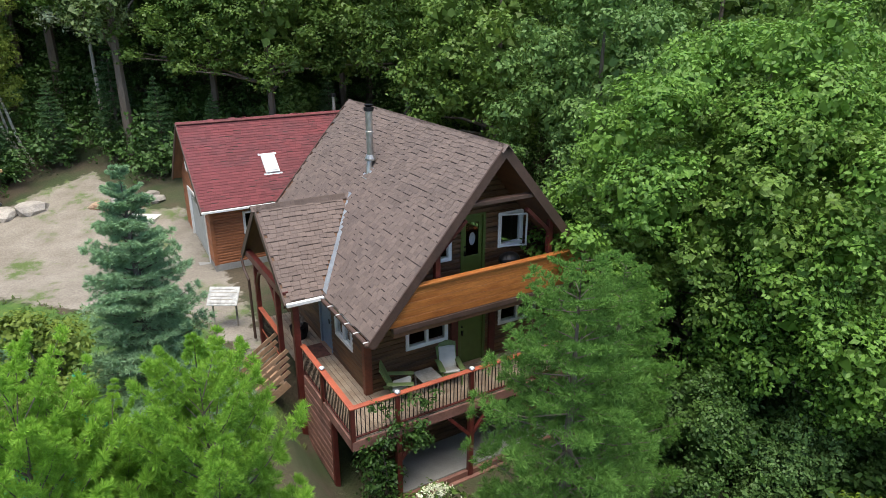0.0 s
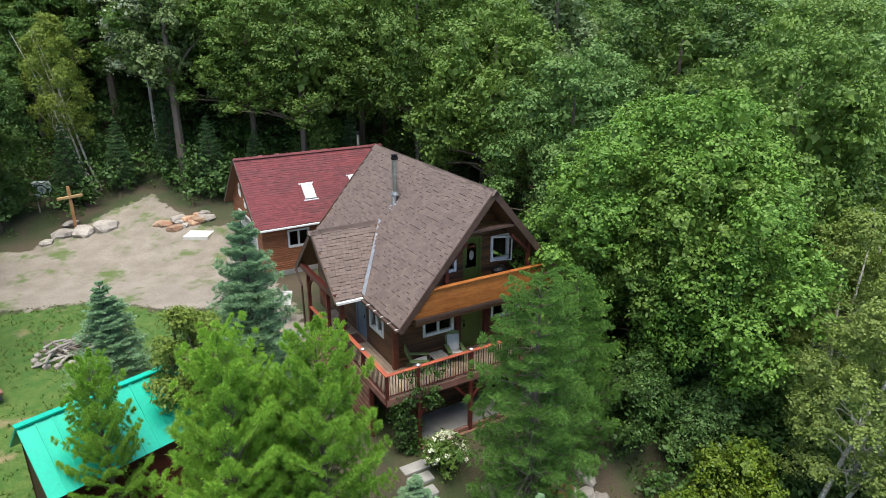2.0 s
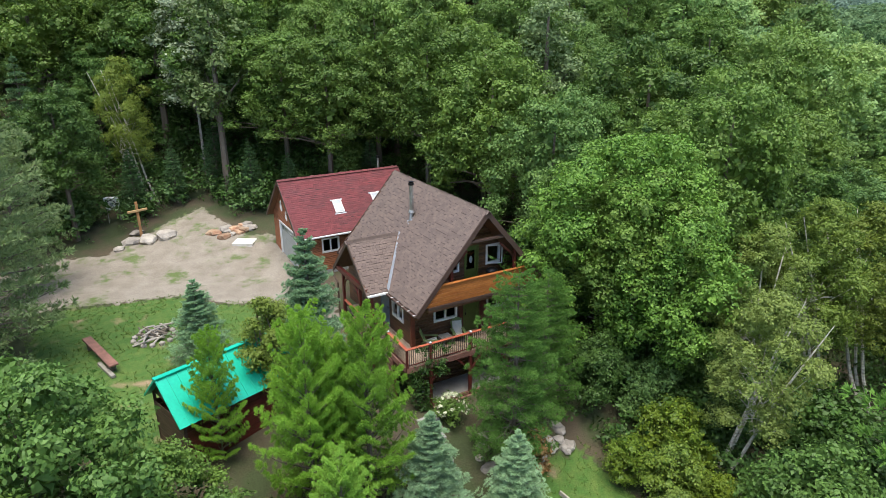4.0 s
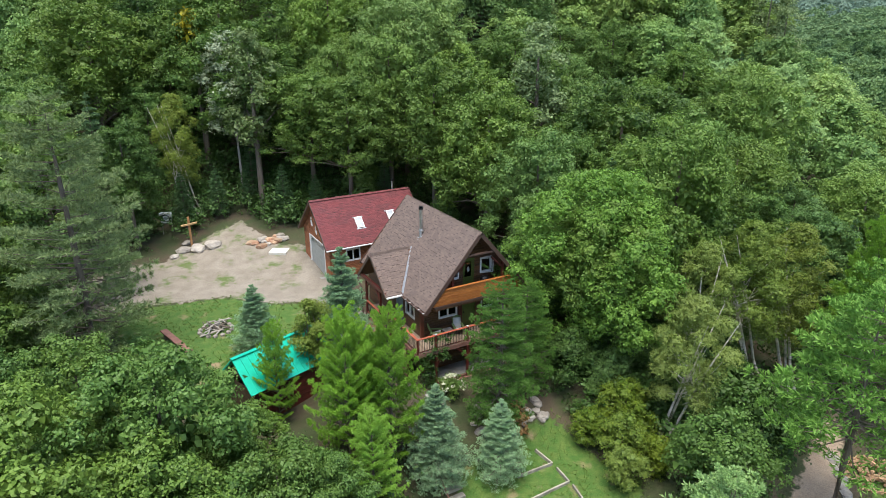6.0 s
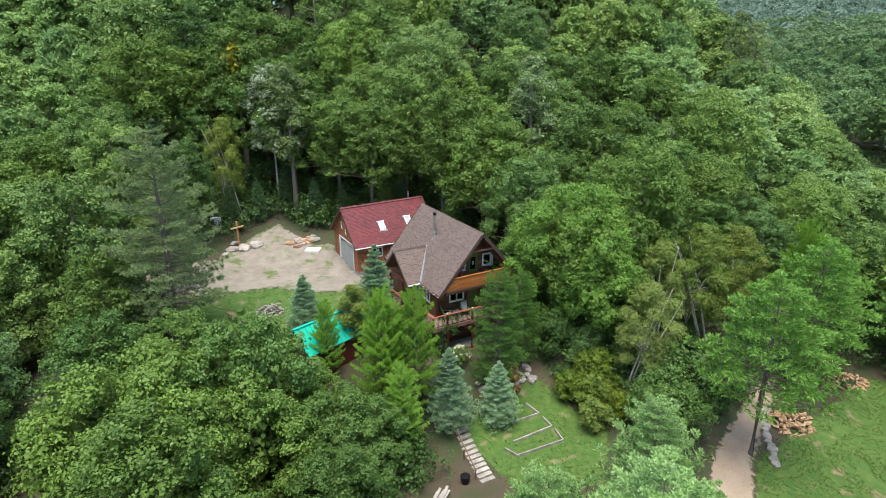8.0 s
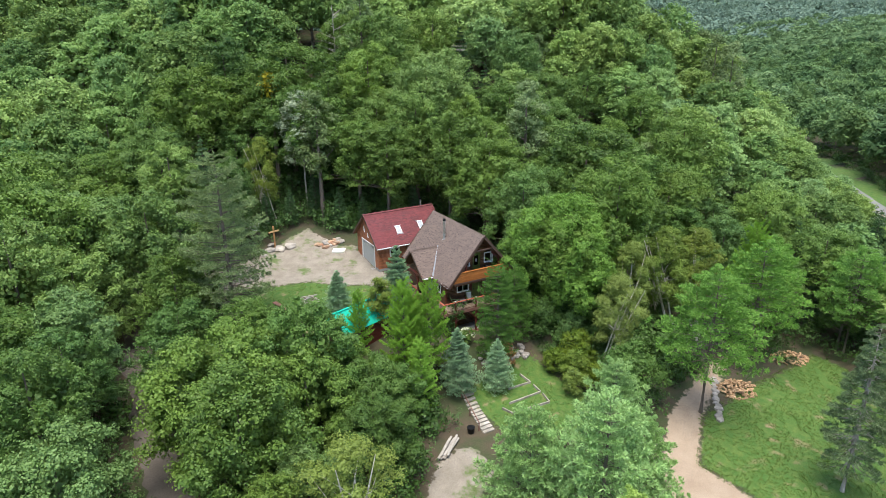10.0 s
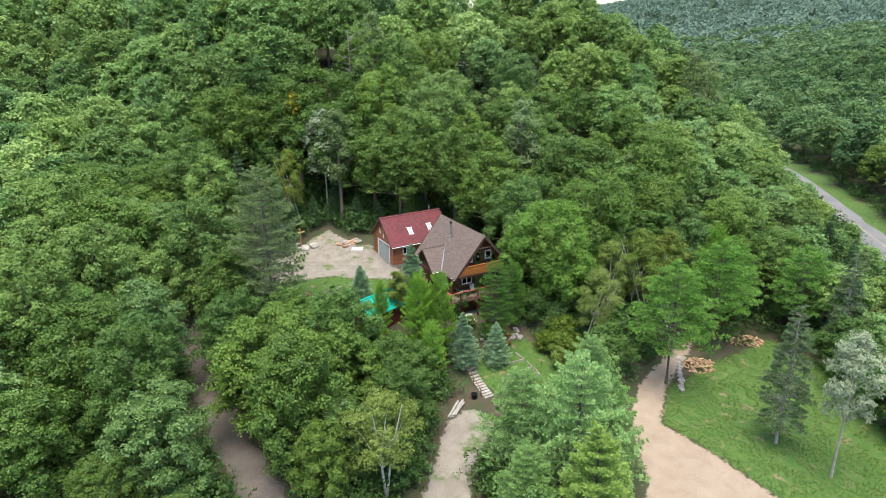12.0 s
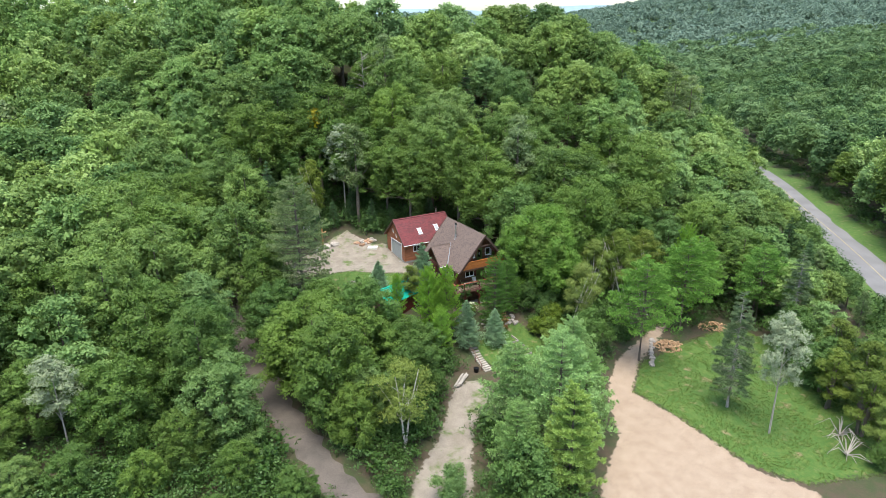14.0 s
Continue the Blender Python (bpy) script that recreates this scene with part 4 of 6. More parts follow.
while len(rows) < 2950:
    x, y = (rr.uniform(-22, 16), rr.uniform(22, 44)) if len(rows) < 2600 else (rr.uniform(6.5, 20), rr.uniform(-15, -3))
    if inside(LOT, x, y) < -1.2 and max(inside(SAND, x, y), inside(GARDEN, x, y)) < -1 and not (-13.5 < x < -8.5 and 0 < y < 28) and not (9 < x < 15 and -20 < y < -9) and not (-4 < x < 9 and y < 21.5):
        rows.append((x, y, rr.uniform(0.8, 2.2), rr.randrange(3), rr.uniform(0, 6.3)))
for k in range(1500):
    x, y = rr.uniform(-52, -8), rr.uniform(-36, -11)
    line = -25.9 + 0.12 * max(0.0, -7.7 - y) + 0.5 * max(0.0, -21 - y)
    if abs(x - line) > 2.3 and max(inside(SAND, x, y), inside(TRAIL, x, y)) < -0.7 and not (-9.5 < x and y > -16):
        rows.append((x, y, rr.uniform(0.7, 1.9), rr.randrange(3), rr.uniform(0, 6.3)))
for k in range(620):
    y = rr.uniform(-46, 110)
    off = rr.uniform(-10, -4.6) if k % 3 else rr.uniform(7.5, 11)
    rows.append((89.5 + (off + (y - 6.0) * 0.67) / 0.74, y, rr.uniform(0.9, 2.4), rr.randrange(3), rr.uniform(0, 6.3)))
stuff("undergrowth", forest_mass("undergrowth", rows, low, ""), SHRUB, "low leafy undergrowth beneath the trees", "undergrowth")


def grass_tufts():
    rng = np.random.default_rng(9)
    base = []
    rg = random.Random(12)
    while len(base) < 20000:
        poly = rg.choice((LAWN, MEADOW, MEADOW, GARDEN))
        x, y = rg.uniform(-17, 34), rg.uniform(-43, 15)
        if inside(poly, x, y) > -0.4 and noise.noise((x * 0.6, y * 0.6, 3)) > -0.25:
            base.append((x, y, ground_z(x, y) - 0.02))
    base = np.array(base)
    way = np.tile(np.array((0, 0, 1.0)), (len(base), 1))
    return quads_mesh("grass", needle_cards(rng, base, way, 6, 0.15, 0.013, 0.9), GRASS)


tagged(new("grass", grass_tufts()), "short patchy meadow grass on open ground", "grass", kind="stuff")


# ---- house ----
EAVE, RIDGE, RX, SLOPE = 2.41, 6.77, 3.26, 1.163
FRONT, BACK = -1.46, 8.24


def roof_at(x):
    return EAVE + SLOPE * (min(x, 2 * RX - x) + 0.49)


house = tagged(new("house"), "dark log chalet with steep brown shingle roof and balcony", "house")


def siding(name, axis_name, at, u0, u1, z0, z1, holes, board, material, parent, top=None, thick=0.14, face=-1):
    """Horizontal boards with rounded edges, left out at the openings; face is the side they show."""
    rg, inner = random.Random(len(name) + int(at * 10)), None
    z = z0
    while z < z1 - 0.02:
        h = min(board, z1 - z)
        a, b = u0, u1
        if top:
            a, b = top(z + h)
            a, b = max(a, u0), min(b, u1)
        runs = [(a, b)]
        for h0, h1, hz0, hz1 in holes:
            if z + h * 0.5 > hz0 and z + h * 0.5 < hz1:
                runs = [r for p, q in runs for r in ((p, min(q, h0)), (max(p, h1), q)) if r[1] - r[0] > 0.02]
        for p, q in runs:
            cut = [p]
            while q - cut[-1] > 3.4:
                cut.append(cut[-1] + rg.uniform(1.6, 3.2))
            cut.append(q)
            for c0, c1 in zip(cut, cut[1:]):
                prof = [(0.0, 0.004), (face * 0.022, 0.022), (face * 0.028, h * 0.5), (face * 0.022, h - 0.022), (0.0, h - 0.004), (-face * thick, h), (-face * thick, 0.0)]
                k = len(prof)
                verts = [(u, at + o, z + dz) if axis_name == "x" else (at + o, u, z + dz) for u in (c0 + 0.002, c1 - 0.002) for o, dz in prof]
                faces = [(i, (i + 1) % k, k + (i + 1) % k, k + i) for i in range(k)] + [tuple(range(k))[::-1], tuple(range(k, 2 * k))]
                me = bpy.data.meshes.new("board")
                me.from_pydata(verts, [], faces)
                me.materials.append(material)
                if inner is None:
                    u_lo, u_hi = (u0 + 0.16, u1 - 0.16)
                    zz = min(z1, 2.4) - 0.1
                    o0, o1 = sorted((at - face * thick, at - face * (thick + 0.02)))
                    runs_lo = [(u_lo, u_hi, z0 + 0.05, z0 + 0.3)]
                    inner = boxes(name, [((ua, o0, za, ub, o1, zb) if axis_name == "x" else (o0, ua, za, o1, ub, zb)) for ua, ub, za, zb in runs_lo], DARK, parent, "", 0)
                ob = new("board", me)
                ob.parent = inner
        z += board
    return inner


def gable_span(z):
    d = (RIDGE - z - 0.15) / SLOPE
    return (RX - d, RX + d)


low_holes = [(1.2, 2.49, 1.03, 1.82), (2.93, 3.75, 0.0, 2.05), (4.3, 5.65, 1.03, 1.82)]
up_holes = [(1.55, 2.59, 3.45, 4.2), (2.98, 3.68, 2.5, 4.58), (4.19, 5.0, 3.52, 4.5)]
siding("front_wall", "x", 0.0, 0.0, 6.52, -2.45, 6.5, low_holes + up_holes + [(4.4, 5.4, -2.4, -0.4)], 0.15, LOG, house, gable_span)
siding("side_wall", "y", 0.0, 0.14, 8.0, -2.45, 2.4, [(0.9, 2.12, 0.9, 1.74), (2.55, 3.44, 0.0, 2.05)], 0.15, LOG, house)
siding("far_wall", "y", 6.52, 0.14, 8.0, -2.45, 2.4, [], 0.15, LOG, house, face=1)
siding("back_wall", "x", 8.0, 0.0, 6.52, -2.45, 6.5, [], 0.15, LOG, house, gable_span, face=1)
boxes("floor_slab", [(0.16, 0.16, -0.2, 6.36, 7.84, -0.02), (0.16, 0.16, 2.3, 6.36, 7.84, 2.45)], DARK, house, soft=0)
for x, y in ((0.03, -0.03), (6.5, -0.03)):
    boxes("corner_board", [(x - 0.12, y - 0.04, -2.45, x + 0.10, y + 0.12, 2.35)], CORNER, house)
for x in (2.72, 4.02):
    boxes("trim_post", [(x - 0.11, -0.10, 0.0, x + 0.11, -0.02, 2.35)], REDWOOD, house)


def shingles(name, origin, u, v, keep, material, parent, tab, course, nu, nv, singles, seed, notch=0.5):
    """Shingle tabs in staggered courses; the nearest are pieces of their own, the rest one mesh."""
    rg = random.Random(seed)
    o, u, v = Vector(origin), Vector(u).normalized(), Vector(v).normalized()
    n = u.cross(v).normalized()
    n = n if n.z > 0 else -n
    m = Matrix((u, v, n)).transposed().to_4x4()

    def tab_mesh(w, label):
        bm = bmesh.new()
        a = [(-w / 2 + 0.004, 0, 0.016), (w / 2 - 0.004, 0, 0.016), (w / 2 - 0.004, course * 1.05, 0.004), (-w / 2 + 0.004, course * 1.05, 0.004)]
        top = [bm.verts.new(p) for p in a]
        low = [bm.verts.new((p[0], p[1], -0.004)) for p in a]
        bm.faces.new(top)
        for i in range(4):
            bm.faces.new((top[i], low[i], low[(i + 1) % 4], top[(i + 1) % 4]))
        me = bpy.data.meshes.new(label)
        bm.to_mesh(me)
        bm.free()
        me.materials.append(material)
        return me

    widths = [tab * f for f in (0.62, 0.85, 1.0)]
    shared = [tab_mesh(w, "shingle") for w in widths]
    verts, faces, made = [], [], 0
    dark_v, dark_f = [], []
    for j in range(nv):
        x, first = 0.0, True
        while x < nu - 0.03:
            k = rg.choice((0, 1, 1, 2, 2))
            w = widths[k] * (rg.uniform(0.3, 1.0) if first else 1.0)
            w = min(w, nu - x)
            whole, first = not first and w == widths[k], False
            cx = x + w / 2
            x += w
            p = o + u * cx + v * (j * course)
            if not keep(cx, j * course, p):
                continue
            lift = rg.uniform(0, 0.005)
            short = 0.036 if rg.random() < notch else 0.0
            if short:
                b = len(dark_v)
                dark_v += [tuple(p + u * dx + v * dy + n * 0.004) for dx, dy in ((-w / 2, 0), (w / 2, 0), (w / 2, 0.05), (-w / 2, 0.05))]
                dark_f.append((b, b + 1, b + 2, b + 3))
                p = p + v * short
            if whole and singles(p) and made < 300:
                ob = new("shingle", shared[k])
                ob.matrix_basis = Matrix.Translation(p + n * lift) @ m
                ob.parent = parent
                made += 1
                continue
            b = len(verts)
            for dx, dy, dz in ((-w / 2 + 0.004, 0, 0.016), (w / 2 - 0.004, 0, 0.016), (w / 2 - 0.004, course * 1.05, 0.004), (-w / 2 + 0.004, course * 1.05, 0.004), (-w / 2 + 0.004, 0, -0.004), (w / 2 - 0.004, 0, -0.004)):
                verts.append(tuple(p + u * dx + v * dy + n * (dz + lift)))
            faces += [(b, b + 1, b + 2, b + 3), (b, b + 4, b + 5, b + 1), (b, b + 3, b + 4), (b + 1, b + 5, b + 2)]
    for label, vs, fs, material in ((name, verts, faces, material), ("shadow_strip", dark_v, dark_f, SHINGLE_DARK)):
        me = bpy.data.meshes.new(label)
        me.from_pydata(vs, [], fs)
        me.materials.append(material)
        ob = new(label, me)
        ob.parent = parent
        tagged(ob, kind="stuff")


def roof_deck(name, pts, thick, parent):
    return part(name, slab(pts, thick), SOFFIT, parent)


XR = 2 * RX + 0.49
main_left = roof_deck("roof_left", [(-0.49, FRONT, EAVE - 0.02), (RX, FRONT, RIDGE - 0.02), (RX, BACK, RIDGE - 0.02), (-0.49, BACK, EAVE - 0.02)], 0.14, house)
main_right = roof_deck("roof_right", [(XR, FRONT, EAVE - 0.02), (RX + 0.002, FRONT, RIDGE - 0.02), (RX + 0.002, BACK, RIDGE - 0.02), (XR, BACK, EAVE - 0.02)], 0.14, house)
LEN = math.hypot(RX + 0.49, RIDGE - EAVE)


def keep_main(cu, cv, p):
    inset = 1.68 + (p.z - EAVE) * 1.055
    cut = inset < p.y < 6.0 - (p.z - EAVE) * 0.95 and p.z < 4.5
    return p.y < BACK - 0.1 and cv < LEN - 0.05 and not cut


shingles("shingles", (-0.51, FRONT, EAVE), (0, 1, 0), (RX + 0.49, 0, RIDGE - EAVE), keep_main, SHINGLE, main_left, 0.25, 0.143, BACK - FRONT, 41, lambda p: p.y < 0.6 and p.z < 5.0, 1)
shingles("shingles", (XR + 0.02, FRONT, EAVE), (0, 1, 0), (-RX - 0.49, 0, RIDGE - EAVE), lambda cu, cv, p: p.y < BACK - 0.1 and cv < LEN - 0.05, SHINGLE, main_right, 0.25, 0.143, BACK - FRONT, 41, lambda p: False, 2)
bm = bmesh.new()
y = FRONT
while y < BACK - 0.1:
    for s in (-1, 1):
        beam(bm, (RX, y, RIDGE + 0.025), (RX + s * 0.15, y, RIDGE + 0.025 - 0.15 * SLOPE), 0.27, 0.014)
    y += 0.145
part("ridge_cap", bm, SHINGLE, house)
for s in (-1, 1):
    xe = RX + s * (RX + 0.51)
    for y in (FRONT - 0.03, BACK + 0.03):
        bm = bmesh.new()
        beam(bm, (xe, y, EAVE - 0.13), (RX, y, RIDGE - 0.13), 0.05, 0.24)
        part("rake_board", bm, FASCIA, house, soft=0.006)
boxes("eave_gutter", [(-0.62, FRONT, EAVE - 0.14, -0.50, 1.66, EAVE - 0.04)], FASCIA, house, soft=0.02)
for i in range(6):
    boxes("gutter_bracket", [(-0.64, FRONT + 0.1 + i * 0.58, EAVE - 0.05, -0.44, FRONT + 0.13 + i * 0.58, EAVE - 0.025)], WHITE, house, soft=0)

# balcony in the gable
boxes("balcony_floor", [(0.15, FRONT + 0.05, 2.32, 6.37, 0.0, 2.44)], SOFFIT, house)
balcony = boxes("balcony_front", [(0.3, -1.37, 2.62, 6.2, -1.345, 2.72)], SOFFIT, house, "varnished orange cedar boards")
for i in range(5):
    za, zb = 2.615 + 0.19 * i, 2.615 + 0.19 * (i + 1) - 0.006
    (xa, xb), (xc, xd) = gable_span(za - 0.08), gable_span(zb - 0.08)
    bm = bmesh.new()
    lo = [bm.verts.new((x, y, z)) for y in (-1.44, -1.375) for x, z in ((xa, za), (xb, za), (xd, zb), (xc, zb))]
    for f in ((0, 1, 2, 3), (7, 6, 5, 4), (0, 4, 5, 1), (1, 5, 6, 2), (2, 6, 7, 3), (3, 7, 4, 0)):
        bm.faces.new([lo[q] for q in f])
    part("board", bm, CEDAR, balcony, "", 0.006)
boxes("balcony_cap", [(0.72, -1.50, 3.565, 5.80, -1.32, 3.61)], CEDAR, house)
boxes("balcony_beam", [(0.12, -1.47, 2.46, 6.4, -1.34, 2.60)], FASCIA, house)
bm = bmesh.new()
beam(bm, (2.2, -1.36, 5.38), (4.32, -1.36, 5.38), 0.20, 0.10)
part("collar_beam", bm, FASCIA, house, "brown beam across the gable", soft=0.008)
for s in (-1, 1):
    bm = bmesh.new()
    beam(bm, (RX + s * 0.95, -1.2, 4.95), (RX + s * 1.75, -1.2, 4.2), 0.14, 0.10)
    part("gable_brace", bm, REDWOOD, house, soft=0.008)
    boxes("gable_post", [(RX + s * 1.78 - 0.07, -1.27, 2.44, RX + s * 1.78 + 0.07, -1.13, 4.55)], REDWOOD, house)


def window(parent, plane, at, u0, u1, z0, z1, lights=2, out=-1, ajar=False):
    """A white framed window in a wall along x or y: frame, bars and panes."""
    def place(b):
        ua, oa, za, ub, ob_, zb = b
        o0, o1 = sorted((at + out * oa, at + out * ob_))
        return (ua, o0, za, ub, o1, zb) if plane == "x" else (o0, ua, za, o1, ub, zb)
    w = 0.075
    bars = [(u0 - 0.03, -0.10, z0 - 0.04, u0 + w, 0.055, z1 + 0.03), (u1 - w, -0.10, z0 - 0.04, u1 + 0.03, 0.055, z1 + 0.03), (u0 + w, -0.10, z0 - 0.04, u1 - w, 0.055, z0 + w), (u0 + w, -0.10, z1 - w, u1 - w, 0.055, z1 + 0.03)]
    for i in range(1, lights):
        c = u0 + (u1 - u0) * i / lights
        bars.append((c - 0.045, -0.08, z0 + w, c + 0.045, 0.045, z1 - w))
    frame_ob = boxes("window", [place(b) for b in bars], WHITE, parent, "white framed window with dark panes", 0.008)
    for i in range(lights):
        a, b = u0 + (u1 - u0) * i / lights, u0 + (u1 - u0) * (i + 1) / lights
        pane = boxes("pane", [place((a + 0.05, -0.03, z0 + 0.05, b - 0.05, -0.018, z1 - 0.05))], GLASS, frame_ob, "", 0)
        pane.visible_shadow = False
    if ajar:
        bm = bmesh.new()
        for b in ((0, 0, 0, 0.05, 0.04, z1 - z0), (u1 - u0 - 0.05, 0, 0, u1 - u0, 0.04, z1 - z0), (0.05, 0, 0, u1 - u0 - 0.05, 0.04, 0.05), (0.05, 0, z1 - z0 - 0.05, u1 - u0 - 0.05, 0.04, z1 - z0)):
            box(bm, *b)
        sash = part("sash", bm, WHITE, frame_ob, soft=0.006)
        sash.matrix_basis = Matrix.Translation((u0, at - 0.08, z0)) @ Matrix.Rotation(radians(-20), 4, "Z")
    return frame_ob


window(house, "x", 0, 1.2, 2.49, 1.03, 1.82)
window(house, "x", 0, 4.3, 5.65, 1.03, 1.82)
window(house, "x", 0, 1.55, 2.59, 3.45, 4.2)
window(house, "x", 0, 4.19, 5.0, 3.52, 4.5, 1, -1, True)
window(house, "y", 0, 0.9, 2.12, 0.9, 1.74)


def door(parent, plane, at, u0, u1, z0, z1, material, label, glazed=False):
    def place(ua, oa, za, ub, ob_, zb):
        o0, o1 = sorted((at - oa, at - ob_))
        return (ua, o0, za, ub, o1, zb) if plane == "x" else (o0, ua, za, o1, ub, zb)
    items = [place(u0 + 0.03, -0.07, z0 + 0.03, u1 - 0.03, -0.02, z1 - 0.03)]
    if glazed:
        a, b, c, d = u0 + 0.14, u1 - 0.14, z0 + 0.95, z1 - 0.2
        items = [place(u0 + 0.03, -0.07, z0 + 0.03, u1 - 0.03, -0.02, c), place(u0 + 0.03, -0.07, d, u1 - 0.03, -0.02, z1 - 0.03), place(u0 + 0.03, -0.07, c, a, -0.02, d), place(b, -0.07, c, u1 - 0.03, -0.02, d)]
    leaf = boxes("door", items, material, parent, label, 0.006)
    if glazed:
        boxes("pane", [place(a, -0.05, c, b, -0.04, d)], GLASS, leaf, "", 0)
        bm = bmesh.new()
        bmesh.ops.create_circle(bm, segments=20, radius=1.0, cap_ends=True, matrix=Matrix.Translation(((a + b) / 2, at + 0.03, (c + d) / 2)) @ Matrix.Rotation(radians(90), 4, "X") @ Matrix.Diagonal((0.10, 0.19, 1, 1)))
        part("oval_ornament", bm, FLASH, leaf)
    boxes("door_frame", [place(u0 - 0.06, -0.10, z0, u0 + 0.03, 0.04, z1 + 0.05), place(u1 - 0.03, -0.10, z0, u1 + 0.06, 0.04, z1 + 0.05), place(u0 + 0.03, -0.10, z1 - 0.03, u1 - 0.03, 0.04, z1 + 0.05)], material, leaf)
    boxes("handle", [place(u0 + 0.07, -0.02, z0 + 0.98, u0 + 0.11, 0.05, z0 + 1.12)], BLACK, leaf, "dark metal handle", 0.004)
    boxes("lock", [place(u0 + 0.07, -0.02, z0 + 1.22, u0 + 0.11, 0.02, z0 + 1.27)], BLACK, leaf, "", 0.004)
    boxes("threshold", [place(u0 - 0.04, -0.08, z0 - 0.02, u1 + 0.04, 0.10, z0 + 0.025)], STAIRWOOD, leaf, "", 0.004)
    return leaf


door(house, "x", 0, 2.93, 3.75, 0.0, 2.05, GREEN_DOOR, "plain olive green door")
door(house, "x", 0, 2.98, 3.68, 2.46, 4.58, GREEN_DOOR, "olive green door with an oval glass panel", True)
door(house, "y", 0, 2.55, 3.44, 0.0, 2.05, BLUE_DOOR, "grey-blue entrance door")
boxes("wall_lantern", [(2.80, -0.16, 4.55, 2.90, -0.03, 4.78), (2.78, -0.18, 4.78, 2.92, -0.03, 4.82)], BLACK, house, "small dark wall lantern")

# entrance porch roof
PX, PY0, PYR, PY1, PZ = -1.57, 1.68, 3.95, 6.1, 4.52
porch = part("porch_roof", slab([(PX, PY0, EAVE), (PX, PYR, PZ), (1.36, PYR, PZ), (-0.45, PY0, EAVE)], 0.10), SOFFIT, house)
part("porch_roof_far", slab([(PX, PY1, EAVE), (PX, PYR + 0.002, PZ), (1.36, PYR + 0.002, PZ), (-0.45, PY1, EAVE)], 0.10), SOFFIT, house)
PS = (PZ - EAVE) / (PYR - PY0)
shingles("shingles", (PX, PY0 - 0.02, EAVE + 0.015), (1, 0, 0), (0, PYR - PY0, PZ - EAVE), lambda cu, cv, p: p.x < -0.52 + (p.z - EAVE) / SLOPE and p.x > PX + 0.05 and p.z < PZ - 0.06, SHINGLE, porch, 0.25, 0.143, 3.2, 21, lambda p: True, 3)
bm = bmesh.new()
x = PX
while x < 1.3:
    for s in (-1, 1):
        beam(bm, (x, PYR, PZ + 0.045), (x, PYR + s * 0.15, PZ + 0.045 - 0.15 * PS), 0.27, 0.014)
    x += 0.145
part("ridge_cap", bm, SHINGLE, house)
bm = slab([(-0.47, PY0 + 0.10, EAVE + 0.12), (1.40, PYR + 0.10, PZ + 0.12), (1.40, PYR - 0.14, PZ + 0.10), (-0.47, PY0 - 0.16, EAVE + 0.10)], 0.03)
part("valley_flashing", bm, FLASH, house, "pale grey metal valley flashing")
for y in (PY0 - 0.04, PY1 + 0.04):
    bm = bmesh.new()
    beam(bm, (PX - 0.03, y, EAVE - 0.09), (PX - 0.03, PYR, PZ - 0.07), 0.05, 0.20)
    part("porch_rake", bm, FASCIA, house, soft=0.005)
boxes("porch_gutter", [(PX, PY0 - 0.14, EAVE - 0.10, -0.5, PY0 - 0.03, EAVE + 0.01)], WHITE, house, "white gutter along the porch eave", 0.015)
boxes("porch_beam", [(-1.57, 1.85, 2.42, -1.41, 5.9, 2.66)], REDWOOD, house)
for y in (2.75, 4.98):
    boxes("porch_post", [(-1.56, y - 0.075, -0.5, -1.42, y + 0.075, 2.42)], REDWOOD, house)
boxes("porch_post", [(-1.36, 1.80, -2.2, -1.18, 1.98, 2.30)], REDWOOD, house)
for y0, s in ((2.75, 1), (4.98, -1)):
    bm = bmesh.new()
    pts = [(-1.49, y0 + s * (0.05 + 0.85 * (1 - math.cos(a))), 1.45 + 0.95 * math.sin(a)) for a in (math.pi / 2 * i / 7 for i in range(8))]
    tube(bm, pts, [0.065] * 8, 6)
    part("arched_brace", bm, REDWOOD, house)
bm = bmesh.new()
tube(bm, [(-1.66, 6.0, 2.30), (-1.66, 5.85, 2.0), (-1.62, 5.5, 1.7), (-1.62, 5.45, -0.4)], [0.045] * 4, 8)
part("downpipe", bm, FASCIA, house)
boxes("porch_rail", [(-1.56, 2.83, 0.90, -1.42, 4.90, 0.95), (-1.51, 2.83, 0.10, -1.46, 4.90, 0.15)], RAILWOOD, house)

# chimney
chimney = tagged(new("chimney_pipe"), "tall stainless stove pipe on the brown roof", "chimney")
CX, CY = 2.0, 3.72
bm = bmesh.new()
tube(bm, [(CX - 0.10, CY - 0.06, 5.14), (CX - 0.06, CY - 0.03, 5.42), (CX, CY, 5.62)], [0.09, 0.085, 0.085], 12)
part("elbow", bm, STEEL, chimney)
bm = bmesh.new()
tube(bm, [(CX, CY, 5.55), (CX, CY, 5.60), (CX, CY, 5.72)], [0.17, 0.17, 0.12], 14)
part("collar", bm, STEEL, chimney)
bm = bmesh.new()
tube(bm, [(CX, CY, 5.70), (CX, CY, 6.35), (CX, CY, 6.36), (CX, CY, 6.42), (CX, CY, 6.43), (CX, CY, 7.02)], [0.105, 0.105, 0.118, 0.118, 0.105, 0.105], 14)
part("pipe", bm, STEEL, chimney)
bm = bmesh.new()
tube(bm, [(CX, CY, 7.02), (CX, CY, 7.04), (CX, CY, 7.14), (CX, CY, 7.15), (CX, CY, 7.22)], [0.11, 0.15, 0.15, 0.09, 0.14], 14)
part("cap", bm, BLACK, chimney)
bm = bmesh.new()
